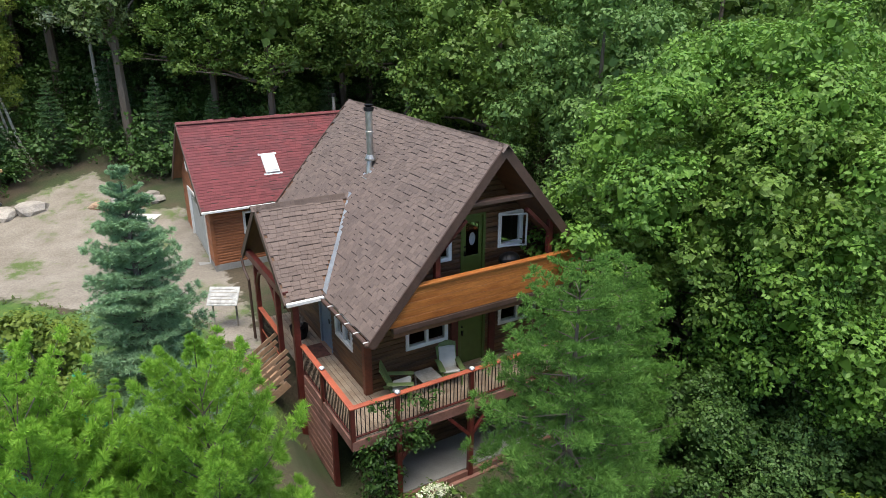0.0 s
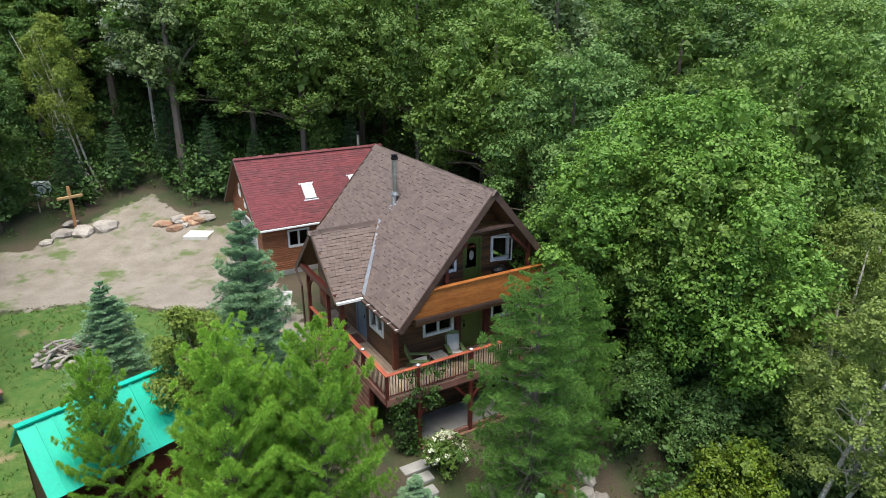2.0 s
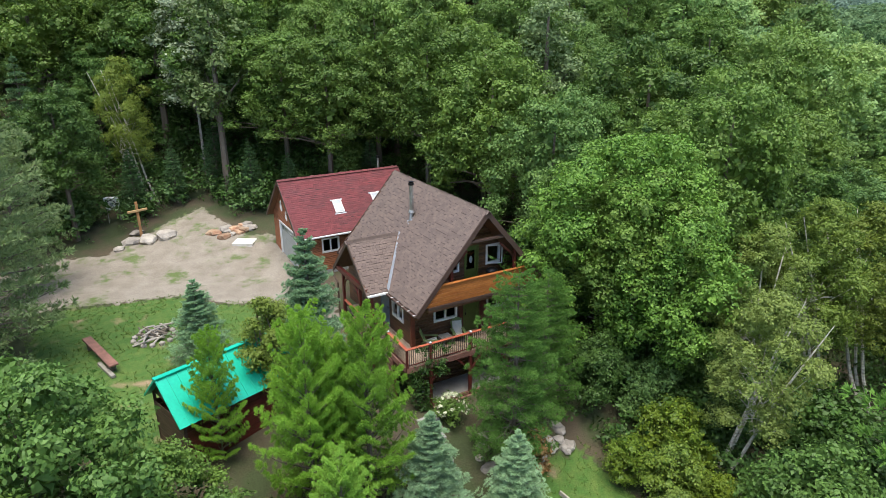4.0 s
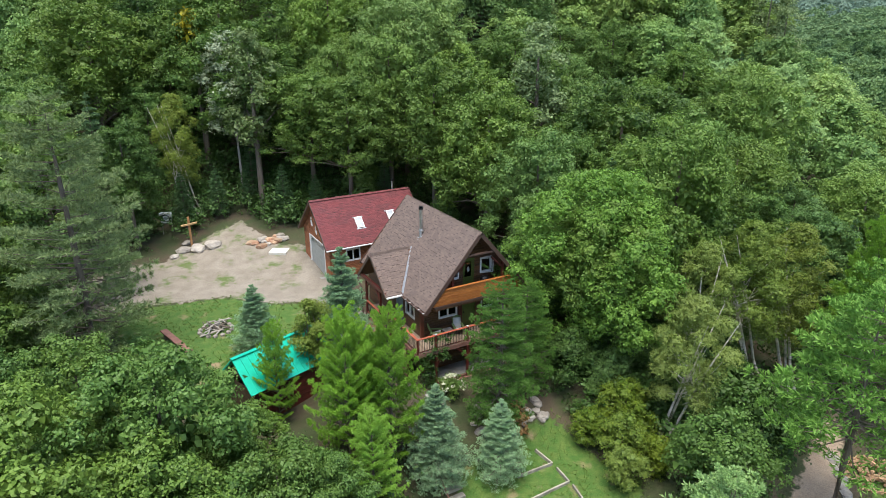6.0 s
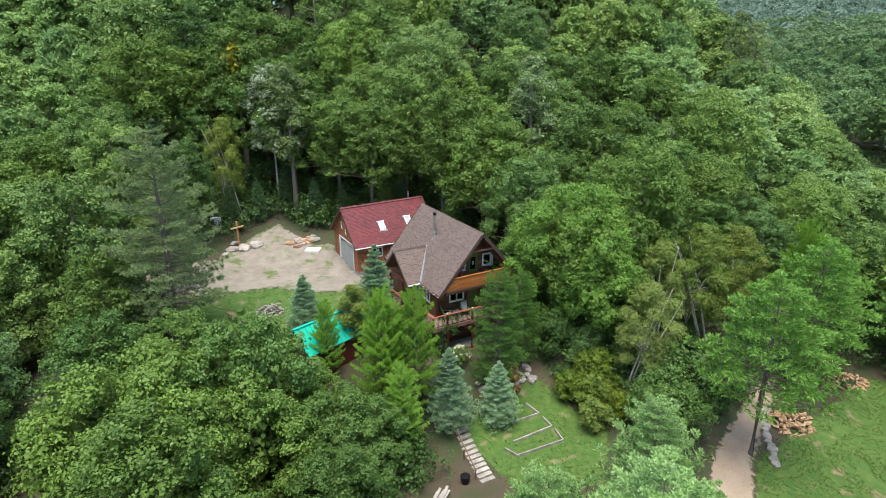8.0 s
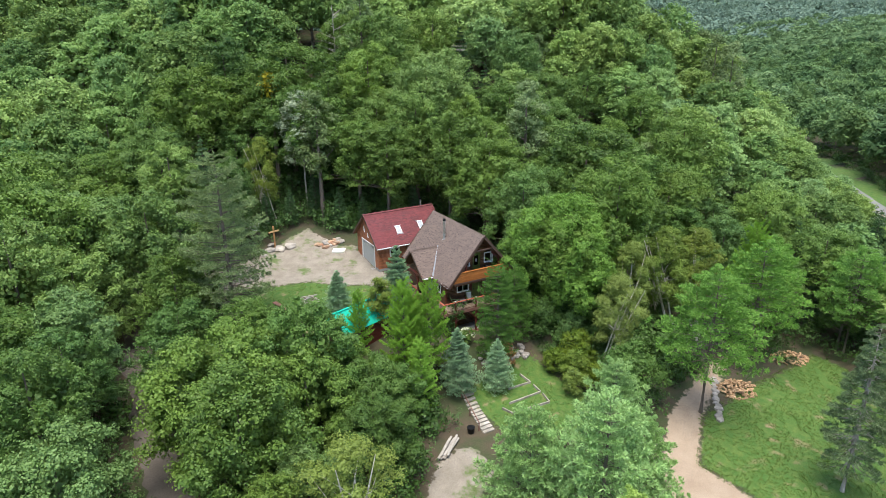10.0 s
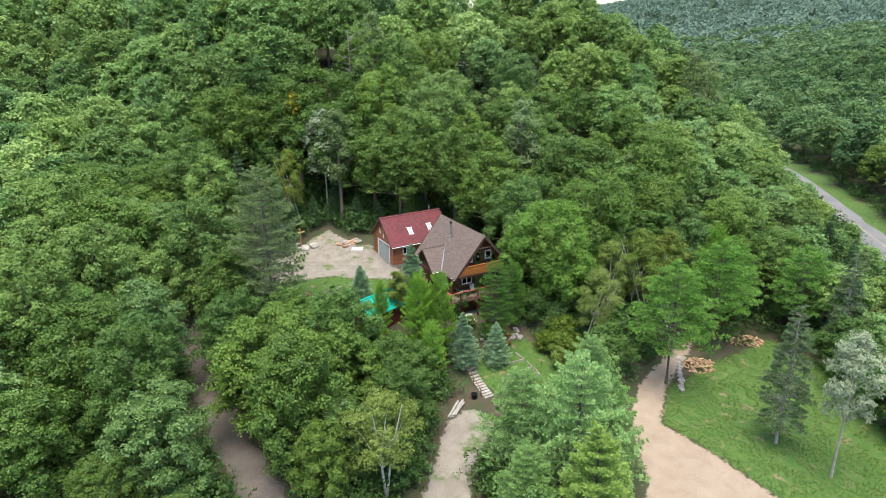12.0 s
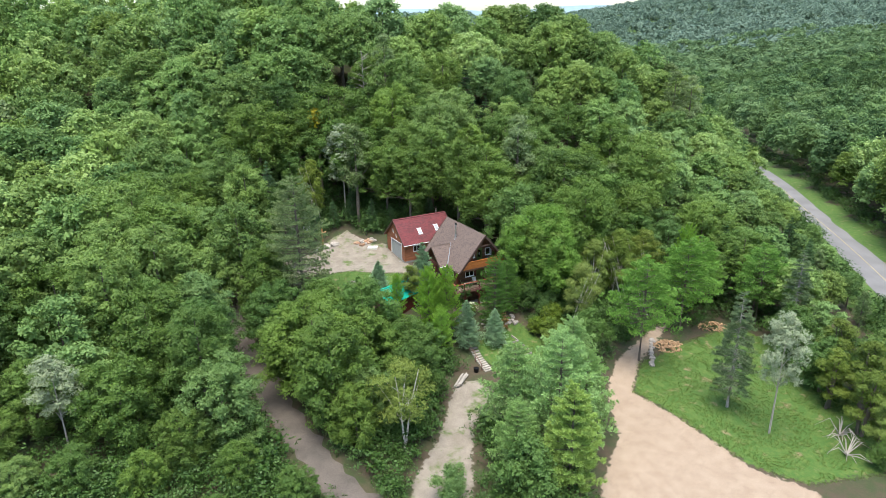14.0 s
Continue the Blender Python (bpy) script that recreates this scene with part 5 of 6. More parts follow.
bmesh.ops.create_cube(bm, size=1, matrix=Matrix.Translation((CX - 0.13, CY - 0.05, roof_at(CX - 0.13) + 0.03)) @ Matrix.Rotation(-math.atan(SLOPE), 4, "Y") @ Matrix.Diagonal((0.42, 0.36, 0.012, 1)))
part("flashing_plate", bm, FLASH, chimney)

# deck with its railing
deck = tagged(new("deck"), "weathered wooden deck with red railing round the house", "deck")
DX, DY = -1.15, -1.70
plank_a, plank_b = None, None
for i in range(8):
    bm = bmesh.new()
    box(bm, DX + 0.005 + i * 0.142, DY, -0.045, DX + 0.137 + i * 0.142, 6.0 if i < 12 else 0, 0)
    part("deck_board", bm, DECKWOOD, deck, soft=0.004)
for i in range(12):
    bm = bmesh.new()
    box(bm, 0.0, DY + 0.003 + i * 0.139, -0.045, 6.62, DY + 0.137 + i * 0.139, 0)
    part("deck_board", bm, DECKWOOD, deck, soft=0.004)
boxes("rim_beam", [(DX - 0.05, DY - 0.05, -0.28, 6.65, DY, -0.005), (DX - 0.05, DY, -0.28, DX, 2.0, -0.005)], SKIRTWOOD, deck)
boxes("joists", [(x, DY + 0.05, -0.24, x + 0.05, -0.03, -0.05) for x in (0.3, 1.2, 2.1, 3.0, 3.9, 4.8, 5.7)], SOFFIT, deck, soft=0)
for x in (DX, 0.06, 2.26, 4.45, 6.6):
    boxes("rail_post", [(x - 0.055, DY - 0.045, -0.28, x + 0.055, DY + 0.055, 0.92)], REDWOOD, deck)
boxes("rail_post", [(DX - 0.055, 0.25, -0.28, DX + 0.055, 0.36, 0.92)], REDWOOD, deck)
boxes("top_rail", [(DX - 0.08, DY - 0.07, 0.92, 6.68, DY + 0.08, 0.96), (DX - 0.08, DY + 0.08, 0.92, DX + 0.08, 1.86, 0.96)], RAILWOOD, deck, "worn red top rail")
boxes("bottom_rail", [(DX, DY - 0.02, 0.07, 6.6, DY + 0.03, 0.115), (DX - 0.02, DY, 0.07, DX + 0.03, 1.86, 0.115)], REDWOOD, deck)
bm = bmesh.new()
box(bm, -0.009, -0.009, 0.11, 0.009, 0.009, 0.92)
stick = part("baluster", bm, BLACK, deck)
stick.location = (DX + 0.11, DY, 0)
for i in range(1, 70):
    o = stick.copy()
    scene.collection.objects.link(o)
    o.location = (DX + 0.11 * (i + 1), DY, 0)
for i in range(32):
    o = stick.copy()
    scene.collection.objects.link(o)
    o.location = (DX, DY + 0.11 * (i + 1), 0)
for i in range(18):
    o = stick.copy()
    scene.collection.objects.link(o)
    o.location = (-1.49, 2.9 + 0.11 * i, 0)
for x, y, z0 in ((0.06, DY, -2.5), (2.26, DY, -2.5), (4.45, DY, -2.6), (6.6, DY, -2.8), (-1.12, -0.25, -2.6), (DX, DY + 0.05, -0.3)):
    if z0 < -1:
        boxes("support_post", [(x - 0.07, y - 0.07, z0, x + 0.07, y + 0.07, -0.28)], REDWOOD, deck)
for x, s in ((0.06, 1), (2.26, -1), (2.26, 1), (4.45, -1)):
    bm = bmesh.new()
    beam(bm, (x + s * 0.06, DY, -1.05), (x + s * 0.72, DY, -0.3), 0.09, 0.09)
    part("knee_brace", bm, REDWOOD, deck, soft=0.006)
for i in range(8):
    boxes("skirt_board", [(DX - 0.06, -0.2, -0.52 - i * 0.25, DX - 0.025, 1.8, -0.32 - i * 0.25)], SKIRTWOOD, deck, soft=0.008)

# entrance stairs with sloping side boards
stairs = tagged(new("stairs"), "pale wooden stairs rising to the porch", "stairs")
for i in range(5):
    boxes("tread", [(-1.72 - 0.28 * (i + 1), 1.98, -0.22 - 0.18 * i, -1.70 - 0.28 * i, 3.05, -0.18 - 0.18 * i)], STAIRWOOD, stairs)
for y in (1.98, 3.08):
    bm = bmesh.new()
    beam(bm, (-1.6, y, -0.25), (-3.2, y, -1.28), 0.05, 0.24)
    part("stringer", bm, STAIRWOOD, stairs)
    for k in range(4):
        bm = bmesh.new()
        beam(bm, (-1.55, y - 0.03, 0.85 - 0.23 * k), (-3.1, y - 0.03, -0.15 - 0.23 * k), 0.03, 0.13)
        part("guard_board", bm, STAIRWOOD, stairs, soft=0.004)
    boxes("stair_post", [(-3.15, y - 0.05, -1.5, -3.05, y + 0.05, -0.05)], STAIRWOOD, stairs)

# lower patio, wall and steps
patio = boxes("patio", [(0.25, -1.45, -2.62, 6.3, -0.02, -2.40)], CONCRETE, None, soft=0.01)
tagged(patio, "plain concrete patio below the deck", "patio", kind="structure")
for i in range(2):
    kerb = boxes("timber_kerb", [(0.12, -1.72 - 0.14 * i, -2.70, 6.3, -1.60 - 0.14 * i, -2.28 - 0.14 * i)], SKIRTWOOD, None, soft=0.012)
    tagged(kerb, "faded red timber kerb along the patio", "kerb", "timber kerbs")


def adirondack(x, y, turn):
    chair = tagged(new("adirondack_chair"), "sage green wooden deck chair with pale cushion", "chair", "chairs on the deck")
    for s in (-0.28, 0.28):
        boxes("front_leg", [(s - 0.02, -0.32, 0, s + 0.02, -0.22, 0.52)], GREEN_CHAIR, chair, soft=0.006)
        bm = bmesh.new()
        beam(bm, (s, -0.30, 0.34), (s, 0.45, 0.06), 0.025, 0.12)
        part("side_rail", bm, GREEN_CHAIR, chair, soft=0.004)
        boxes("armrest", [(s - 0.08, -0.38, 0.52, s + 0.08, 0.34, 0.545)], GREEN_CHAIR, chair, soft=0.01)
    for i in range(5):
        bm = bmesh.new()
        beam(bm, (-0.26, -0.28 + 0.11 * i, 0.37 - 0.04 * i), (0.26, -0.28 + 0.11 * i, 0.37 - 0.04 * i), 0.09, 0.02)
        part("seat_slat", bm, GREEN_CHAIR, chair)
    for i in range(7):
        u = (i - 3) * 0.082
        bm = bmesh.new()
        beam(bm, (u * 0.9, 0.17, 0.16), (u * 1.08, 0.52, 1.02 - 1.1 * u * u), 0.074, 0.02)
        part("back_slat", bm, GREEN_CHAIR, chair)
    bm = bmesh.new()
    bmesh.ops.create_cube(bm, size=1, matrix=Matrix.Translation((0, -0.05, 0.37)) @ Matrix.Rotation(radians(-18), 4, "X") @ Matrix.Diagonal((0.50, 0.52, 0.08, 1)))
    part("seat_cushion", bm, CUSHION, chair, "pale seat cushion", 0.03)
    bm = bmesh.new()
    bmesh.ops.create_cube(bm, size=1, matrix=Matrix.Translation((0, 0.27, 0.62)) @ Matrix.Rotation(radians(-22), 4, "X") @ Matrix.Diagonal((0.48, 0.07, 0.62, 1)))
    if turn < 30:
        part("back_cushion", bm, CUSHION, chair, "pale back cushion", 0.03)
    else:
        bm.free()
    chair.matrix_basis = Matrix.Translation((x, y, 0.0)) @ Matrix.Rotation(radians(turn), 4, "Z")
    return chair


adirondack(0.72, -0.52, 62)
adirondack(2.28, -0.55, -16)
table = tagged(new("low_table"), "low grey square table between deck chairs", "table")
boxes("tabletop", [(1.25, -0.85, 0.38, 1.85, -0.25, 0.42)], TIMBER, table, soft=0.008)
for x in (1.29, 1.77):
    for y in (-0.81, -0.33):
        boxes("leg", [(x, y, 0, x + 0.05, y + 0.05, 0.38)], TIMBER, table)
mat_ob = boxes("door_mat", [(-0.62, 2.5, 0.0, -0.08, 3.35, 0.015)], RUBBER, None, soft=0.004)
tagged(mat_ob, "patterned reddish door mat on the porch", "mat")
basket = tagged(new("log_basket"), "dark basket of firewood beside the entrance", "basket")
bm = bmesh.new()
tube(bm, [(-0.55, 4.05, 0), (-0.55, 4.05, 0.2), (-0.55, 4.05, 0.42)], [0.22, 0.27, 0.3], 12)
part("basket_body", bm, BLACK, basket)
for i in range(6):
    bm = bmesh.new()
    tube(bm, [(-0.78 + 0.06 * i, 3.86 + 0.05 * (i % 3), 0.46 + 0.03 * (i % 2)), (-0.5 + 0.03 * i, 4.25, 0.5 + 0.05 * (i % 3))], [0.05, 0.045], 7)
    part("log", bm, BARK, basket)


def post_light(x, y):
    lamp = tagged(new("solar_light"), "small round solar light on a railing post", "lamp", "solar lights on the railing")
    bm = bmesh.new()
    tube(bm, [(x, y, 0.96), (x, y, 1.0), (x, y, 1.01), (x, y, 1.03)], [0.045, 0.05, 0.085, 0.06], 12)
    part("cap", bm, FLASH, lamp)
    bm = bmesh.new()
    tube(bm, [(x, y, 1.03), (x, y, 1.045)], [0.055, 0.03], 12)
    part("lens", bm, WHITE, lamp)


for x, y in ((DX, 0.3), (0.06, DY), (2.26, DY), (4.45, DY)):
    post_light(x, y)
stove = tagged(new("barrel_grill"), "dark round grill on the upper balcony", "grill")
bm = bmesh.new()
bmesh.ops.create_uvsphere(bm, u_segments=16, v_segments=10, radius=0.28, matrix=Matrix.Translation((4.05, -0.75, 3.42)) @ Matrix.Diagonal((1.15, 0.9, 0.7, 1)))
part("lid", bm, BLACK, stove)
for dx in (-0.2, 0.2):
    boxes("leg", [(4.03 + dx, -0.77, 2.44, 4.07 + dx, -0.73, 3.35)], BLACK, stove, soft=0)
vine = tagged(new("climbing_vine"), "leafy climbing vine on the deck corner", "vine")
rngv = np.random.default_rng(31)
cs, rs = [], []
for i in range(18):
    cs.append((rngv.uniform(-0.75, 0.0), DY - 0.05 + rngv.uniform(-0.12, 0.2), -0.1 - 0.13 * i + rngv.uniform(-0.1, 0.1)))
    rs.append((0.28, 0.22, 0.26))
for i in range(7):
    cs.append((rngv.uniform(0.1, 0.8), DY - 0.1, -0.15 - 0.1 * i))
    rs.append((0.24, 0.2, 0.2))
for i in range(9):
    cs.append((-0.6 + 0.24 * i, DY - 0.02, 0.55 + rngv.uniform(-0.3, 0.3)))
    rs.append((0.16, 0.09, 0.16))
leaves = new("foliage", quads_mesh("foliage", leaf_cards(rngv, cs, rs, 2600, 0.055), SHRUB))
leaves.parent = vine
bm = bmesh.new()
tube(bm, [(-0.4, DY, -2.6), (-0.3, DY - 0.03, -1.4), (-0.45, DY - 0.03, -0.2)], [0.025, 0.02, 0.012], 5)
part("stem", bm, BARK, vine)
lamp_post = tagged(new("garden_lamp"), "white pipe with a round garden lamp below the deck", "lamp")
bm = bmesh.new()
tube(bm, [(0.35, -1.2, -2.5), (0.35, -1.2, -1.15)], [0.03, 0.03], 8)
part("pole", bm, WHITE, lamp_post)
bm = bmesh.new()
bmesh.ops.create_uvsphere(bm, u_segments=12, v_segments=8, radius=0.10, matrix=Matrix.Translation((0.35, -1.2, -1.08)))
part("globe", bm, WHITE, lamp_post)

# ---- garage ----
garage = tagged(new("garage"), "orange-brown sided garage with a red shingle roof", "garage")
GX, GY0, GY1, GR, GZ = -1.40, 12.25, 18.25, 15.23, 5.34
GS = (GZ - 2.31) / (GR - 11.83)


def garage_span(z):
    d = (GZ - z - 0.15) / GS
    return (GR - d, GR + d)


siding("front_wall", "x", GY0, GX, 6.5, -0.2, 2.5, [(-0.08, 1.05, 1.02, 1.94)], 0.12, PINE_SIDING, garage)
siding("gable_wall", "y", GX, GY0, GY1, -0.2, 5.1, [(13.35, 16.75, -0.3, 2.1)], 0.12, PINE_SIDING, garage, garage_span)
siding("back_wall", "x", GY1, GX, 6.5, -0.2, 2.5, [], 0.12, PINE_SIDING, garage, face=1)
siding("far_gable_wall", "y", 6.5, GY0, GY1, -0.2, 5.1, [], 0.12, PINE_SIDING, garage, garage_span, face=1)
for b in ((GX - 0.03, GY0 - 0.03, -0.9, 6.53, GY0 + 0.2, -0.2), (GX - 0.03, GY0 + 0.2, -0.9, GX + 0.2, 13.33, -0.2), (GX - 0.03, 16.77, -0.9, GX + 0.2, GY1, -0.2)):
    boxes("foundation", [b], CONCRETE, garage)
boxes("corner_board", [(GX - 0.05, GY0 - 0.05, -0.2, GX + 0.09, GY0 + 0.09, 2.35)], PINE_SIDING, garage)
window(garage, "x", GY0, -0.08, 1.05, 1.02, 1.94)
gdoor = boxes("garage_door", [(GX + 0.04, 13.35, -0.42 + 0.5 * i + 0.006, GX + 0.09, 16.75, -0.42 + 0.5 * (i + 1)) for i in range(5)], mat("pale_grey_steel", (0.40, 0.43, 0.43), 0.5, 0.1, vary=0.06), garage, "pale grey sectional garage door", 0.008)
for i in range(4):
    boxes("pane", [(GX + 0.025, 13.62 + 0.8 * i, 1.68, GX + 0.04, 14.2 + 0.8 * i, 1.95)], GLASS, gdoor, "", 0)
boxes("door_trim", [(GX - 0.06, 13.23, -0.4, GX + 0.10, 13.35, 2.18), (GX - 0.06, 16.75, -0.4, GX + 0.10, 16.87, 2.18), (GX - 0.07, 13.23, 2.10, GX + 0.12, 16.87, 2.20)], WHITE, gdoor)
boxes("apron", [(GX - 0.5, 13.2, -0.6, GX + 0.05, 16.9, -0.44)], CONCRETE, garage)
g_front = roof_deck("roof_front", [(-1.78, 11.83, 2.29), (-1.78, GR, GZ - 0.02), (6.79, GR, GZ - 0.02), (6.79, 11.83, 2.29)], 0.12, garage)
g_back = roof_deck("roof_back", [(-1.78, 18.63, 2.29), (-1.78, GR + 0.002, GZ - 0.02), (6.79, GR + 0.002, GZ - 0.02), (6.79, 18.63, 2.29)], 0.12, garage)
shingles("shingles", (-1.80, 11.81, 2.31), (1, 0, 0), (0, GR - 11.83, GZ - 2.31), lambda cu, cv, p: p.x < 6.75 and p.z < GZ, RED, g_front, 0.33, 0.143, 8.6, 32, lambda p: p.x < 0.9 and p.z < 3.6, 4, 0.12)
shingles("shingles", (-1.80, 18.65, 2.31), (1, 0, 0), (0, GR - 18.63, GZ - 2.31), lambda cu, cv, p: p.x < 6.75 and p.z < GZ, RED, g_back, 0.33, 0.143, 8.6, 32, lambda p: False, 5, 0.12)
bm = bmesh.new()
for s in (-1, 1):
    beam(bm, (-1.8, GR + s * 0.10, GZ - 0.06), (6.8, GR + s * 0.10, GZ - 0.06), 0.22, 0.03)
part("ridge_cap", bm, mat("dark_red_cap", (0.17, 0.055, 0.05), 0.85, vary=0.15), garage)
for yy in (11.80, 18.66):
    for xx in (-1.80, 6.81):
        bm = bmesh.new()
        beam(bm, (xx, yy, 2.20), (xx, GR, GZ - 0.12), 0.05, 0.20)
        part("rake_board", bm, FASCIA, garage, soft=0.005)
boxes("gutter", [(-1.8, 11.70, 2.20, 6.8, 11.80, 2.29)], WHITE, garage, "thin white gutter", 0.012)
ANG = math.atan(GS)


def skylight(x, y):
    s = tagged(new("skylight"), "white framed skylight in the red garage roof", "skylight", "skylights")
    m = Matrix.Translation((x, y, 2.31 + (y - 11.83) * GS)) @ Matrix.Rotation(ANG, 4, "X")
    for name, b, material in (("frame", (-0.30, -0.50, 0, 0.30, 0.50, 0.10), WHITE), ("pane", (-0.23, -0.43, 0.101, 0.23, 0.43, 0.115), FLASH), ("flashing", (-0.40, -0.60, 0.004, 0.40, -0.5, 0.03), FLASH)):
        bm = bmesh.new()
        box(bm, *b)
        ob = part(name, bm, material, s, "", 0.01)
        ob.matrix_basis = m
    for dx in (-0.40, 0.32):
        bm = bmesh.new()
        box(bm, dx, 0.44, 0.004, dx + 0.08, 0.54, 0.06)
        ob = part("bracket", bm, FLASH, s)
        ob.matrix_basis = m


skylight(1.52, 13.28)
skylight(4.3, 13.4)
vent = tagged(new("roof_vent_pipe"), "thin dark vent pipe behind the garage ridge", "chimney")
bm = bmesh.new()
tube(bm, [(5.5, 15.6, 4.9), (5.5, 15.6, 5.95)], [0.08, 0.08], 10)
part("pipe", bm, STEEL, vent)
bm = bmesh.new()
tube(bm, [(5.5, 15.6, 5.95), (5.5, 15.6, 5.97), (5.5, 15.6, 6.12)], [0.08, 0.13, 0.13], 10)
part("cap", bm, BLACK, vent)
antler = tagged(new("wall_ornament"), "white curved ornament high on the garage gable", "ornament")
for y0, z0, h in ((15.75, 3.1, 0.75), (14.75, 2.7, 0.6)):
    bm = bmesh.new()
    tube(bm, [(GX - 0.10, y0 + 0.18 * math.sin(a * 2.4), z0 + h * a) for a in (i / 7 for i in range(8))], [0.03, 0.06, 0.07, 0.06, 0.05, 0.06, 0.05, 0.02], 6)
    part("curve", bm, WHITE, antler)


# ---- things in the clearing ----
def rock(name, x, y, size, label, material, seed, group="", z=None, squash=0.7):
    """A lumpy, flat-sided boulder half sunk in the ground."""
    rg = random.Random(seed)
    bm = bmesh.new()
    bmesh.ops.create_icosphere(bm, subdivisions=2, radius=size)
    off = rg.uniform(0, 50)
    for v in bm.verts:
        n = noise.noise(v.co * (1.3 / size) + Vector((off, 0, 0)))
        v.co *= 1 + 0.45 * n
        v.co.z = max(-0.5 * size, min(v.co.z, 0.62 * size)) * squash
        v.co.x *= 1.2
    ob = part(name, bm, material)
    ob.matrix_basis = Matrix.Translation((x, y, (ground_z(x, y) if z is None else z) + 0.1 * size)) @ Matrix.Rotation(rg.uniform(0, 6.3), 4, "Z")
    return tagged(ob, label, "rock", group)


# green-roofed shed
shed = tagged(new("shed"), "small shed with a bright teal metal roof", "shed")
A = Vector((0.947, 0.32, 0))
N = Vector((0.32, -0.947, 0))
R0 = Vector((-11.35, -1.35, 2.45))
SL = 5.2


def shed_at(u, n, z):
    p = R0 + A * u + N * n
    return (p.x, p.y, z)


for s in (1, -1):
    reach = 1.55 if s > 0 else 1.25
    roof = part("roof", slab([shed_at(-0.15, s * 0.002, 2.45), shed_at(SL, s * 0.002, 2.45), shed_at(SL, s * reach, 2.45 - reach * 0.95), shed_at(-0.15, s * reach, 2.45 - reach * 0.95)], 0.05), TEAL, shed, "bright teal standing-seam metal")
    for i in range(14):
        u = -0.12 + i * 0.405
        bm = bmesh.new()
        beam(bm, shed_at(u, s * 0.03, 2.45), shed_at(u, s * (reach - 0.02), 2.47 - reach * 0.95), 0.035, 0.05)
        part("seam", bm, TEAL, roof)
bm = bmesh.new()
beam(bm, shed_at(-0.17, 0, 2.47), shed_at(SL + 0.02, 0, 2.47), 0.22, 0.05)
part("ridge_cap", bm, TEAL, shed)
for u in (0.15, SL - 0.3):
    bm = bmesh.new()
    for a, b in (((u, 1.25, -1.5), (u, 1.25, 1.2)), ((u, -1.0, -1.5), (u, -1.0, 1.45))):
        beam(bm, shed_at(*a), shed_at(*b), 0.12, 0.12)
    pts = [shed_at(u, 1.3, 1.15), shed_at(u, -1.05, 1.4), shed_at(u, 0, 2.36)]
    vs = [bm.verts.new(p) for p in pts]
    bm.faces.new(vs)
    part("gable_panel", bm, FASCIA, shed)
for s, n in ((1, 1.25), (-1, -1.0)):
    for i in range(9):
        bm = bmesh.new()
        z = -1.25 + i * 0.27
        beam(bm, shed_at(0.15, n, z), shed_at(SL - 0.3, n, z), 0.03, 0.25)
        part("wall_board", bm, REDWOOD, shed)
for i in range(8):
    bm = bmesh.new()
    z = -1.25 + i * 0.3
    beam(bm, shed_at(0.12, 1.25, z), shed_at(0.12, -1.0, z), 0.03, 0.28)
    part("wall_board", bm, FASCIA, shed)

# wooden cross, target, boulders and slab at the back of the gravel
cross = tagged(new("wooden_cross"), "tall raw timber cross set among boulders", "cross")
cx, cy = -9.6, 24.0
cz = ground_z(cx, cy)
boxes("upright", [(cx - 0.09, cy - 0.08, cz - 0.3, cx + 0.09, cy + 0.08, cz + 2.65)], CROSSWOOD, cross, soft=0.01)
bm = bmesh.new()
beam(bm, (cx - 0.66, cy - 0.32, cz + 2.02), (cx + 0.66, cy + 0.12, cz + 2.02), 0.15, 0.15)
part("crossbar", bm, mat("pale_pine_beam", (0.52, 0.34, 0.16), 0.7, vary=0.15, fine=18, stretch=(0.3, 1, 1)), cross, "paler crossbar", 0.01)
target = tagged(new("archery_target"), "white square target with a dark ring on a stand", "target")
tx, ty = -11.0, 27.2
tz = ground_z(tx, ty)
tm = Matrix.Translation((tx, ty, tz + 1.45)) @ Matrix.Rotation(radians(-25), 4, "Z") @ Matrix.Rotation(radians(12), 4, "X")
bm = bmesh.new()
box(bm, -0.5, -0.15, -0.5, 0.5, 0.15, 0.5)
o = part("board", bm, WHITE, target, soft=0.03)
o.matrix_basis = tm
for r0, r1, material in ((0.36, 0.29, BLACK), (0.13, 0.0, FLASH)):
    bm = bmesh.new()
    n = 28
    ring = [[bm.verts.new((r * math.cos(2 * math.pi * i / n), -0.158 - 0.004 * (r1 == 0), r * math.sin(2 * math.pi * i / n))) for i in range(n)] for r in (r0, max(r1, 0.01))]
    for i in range(n):
        bm.faces.new((ring[0][i], ring[0][(i + 1) % n], ring[1][(i + 1) % n], ring[1][i]))
    o = part("ring", bm, material, target)
    o.matrix_basis = tm
for dx in (-0.4, 0.4):
    boxes("leg", [(tx + dx - 0.04, ty, tz - 0.2, tx + dx + 0.04, ty + 0.08, tz + 1.0)], TIMBER, target)
for i, (x, y, s) in enumerate(((-10.3, 23.6, 0.55), (-9.2, 23.3, 0.62), (-8.0, 23.3, 0.72), (-11.2, 23.0, 0.36), (-9.8, 24.7, 0.4))):
    rock("boulder", x, y, s, "large pale grey boulder by the wooden cross", STONE, 40 + i, "boulders by the cross")
rg = random.Random(6)
for i in range(16):
    rock("boulder", -4.4 + rg.uniform(-0.9, 2.6), 21.4 + rg.uniform(-0.4, 0.7), rg.uniform(0.2, 0.5), "tan and grey boulder piled behind the gravel lot", TAN_STONE if i % 3 else STONE, 60 + i, "boulders behind the lot")
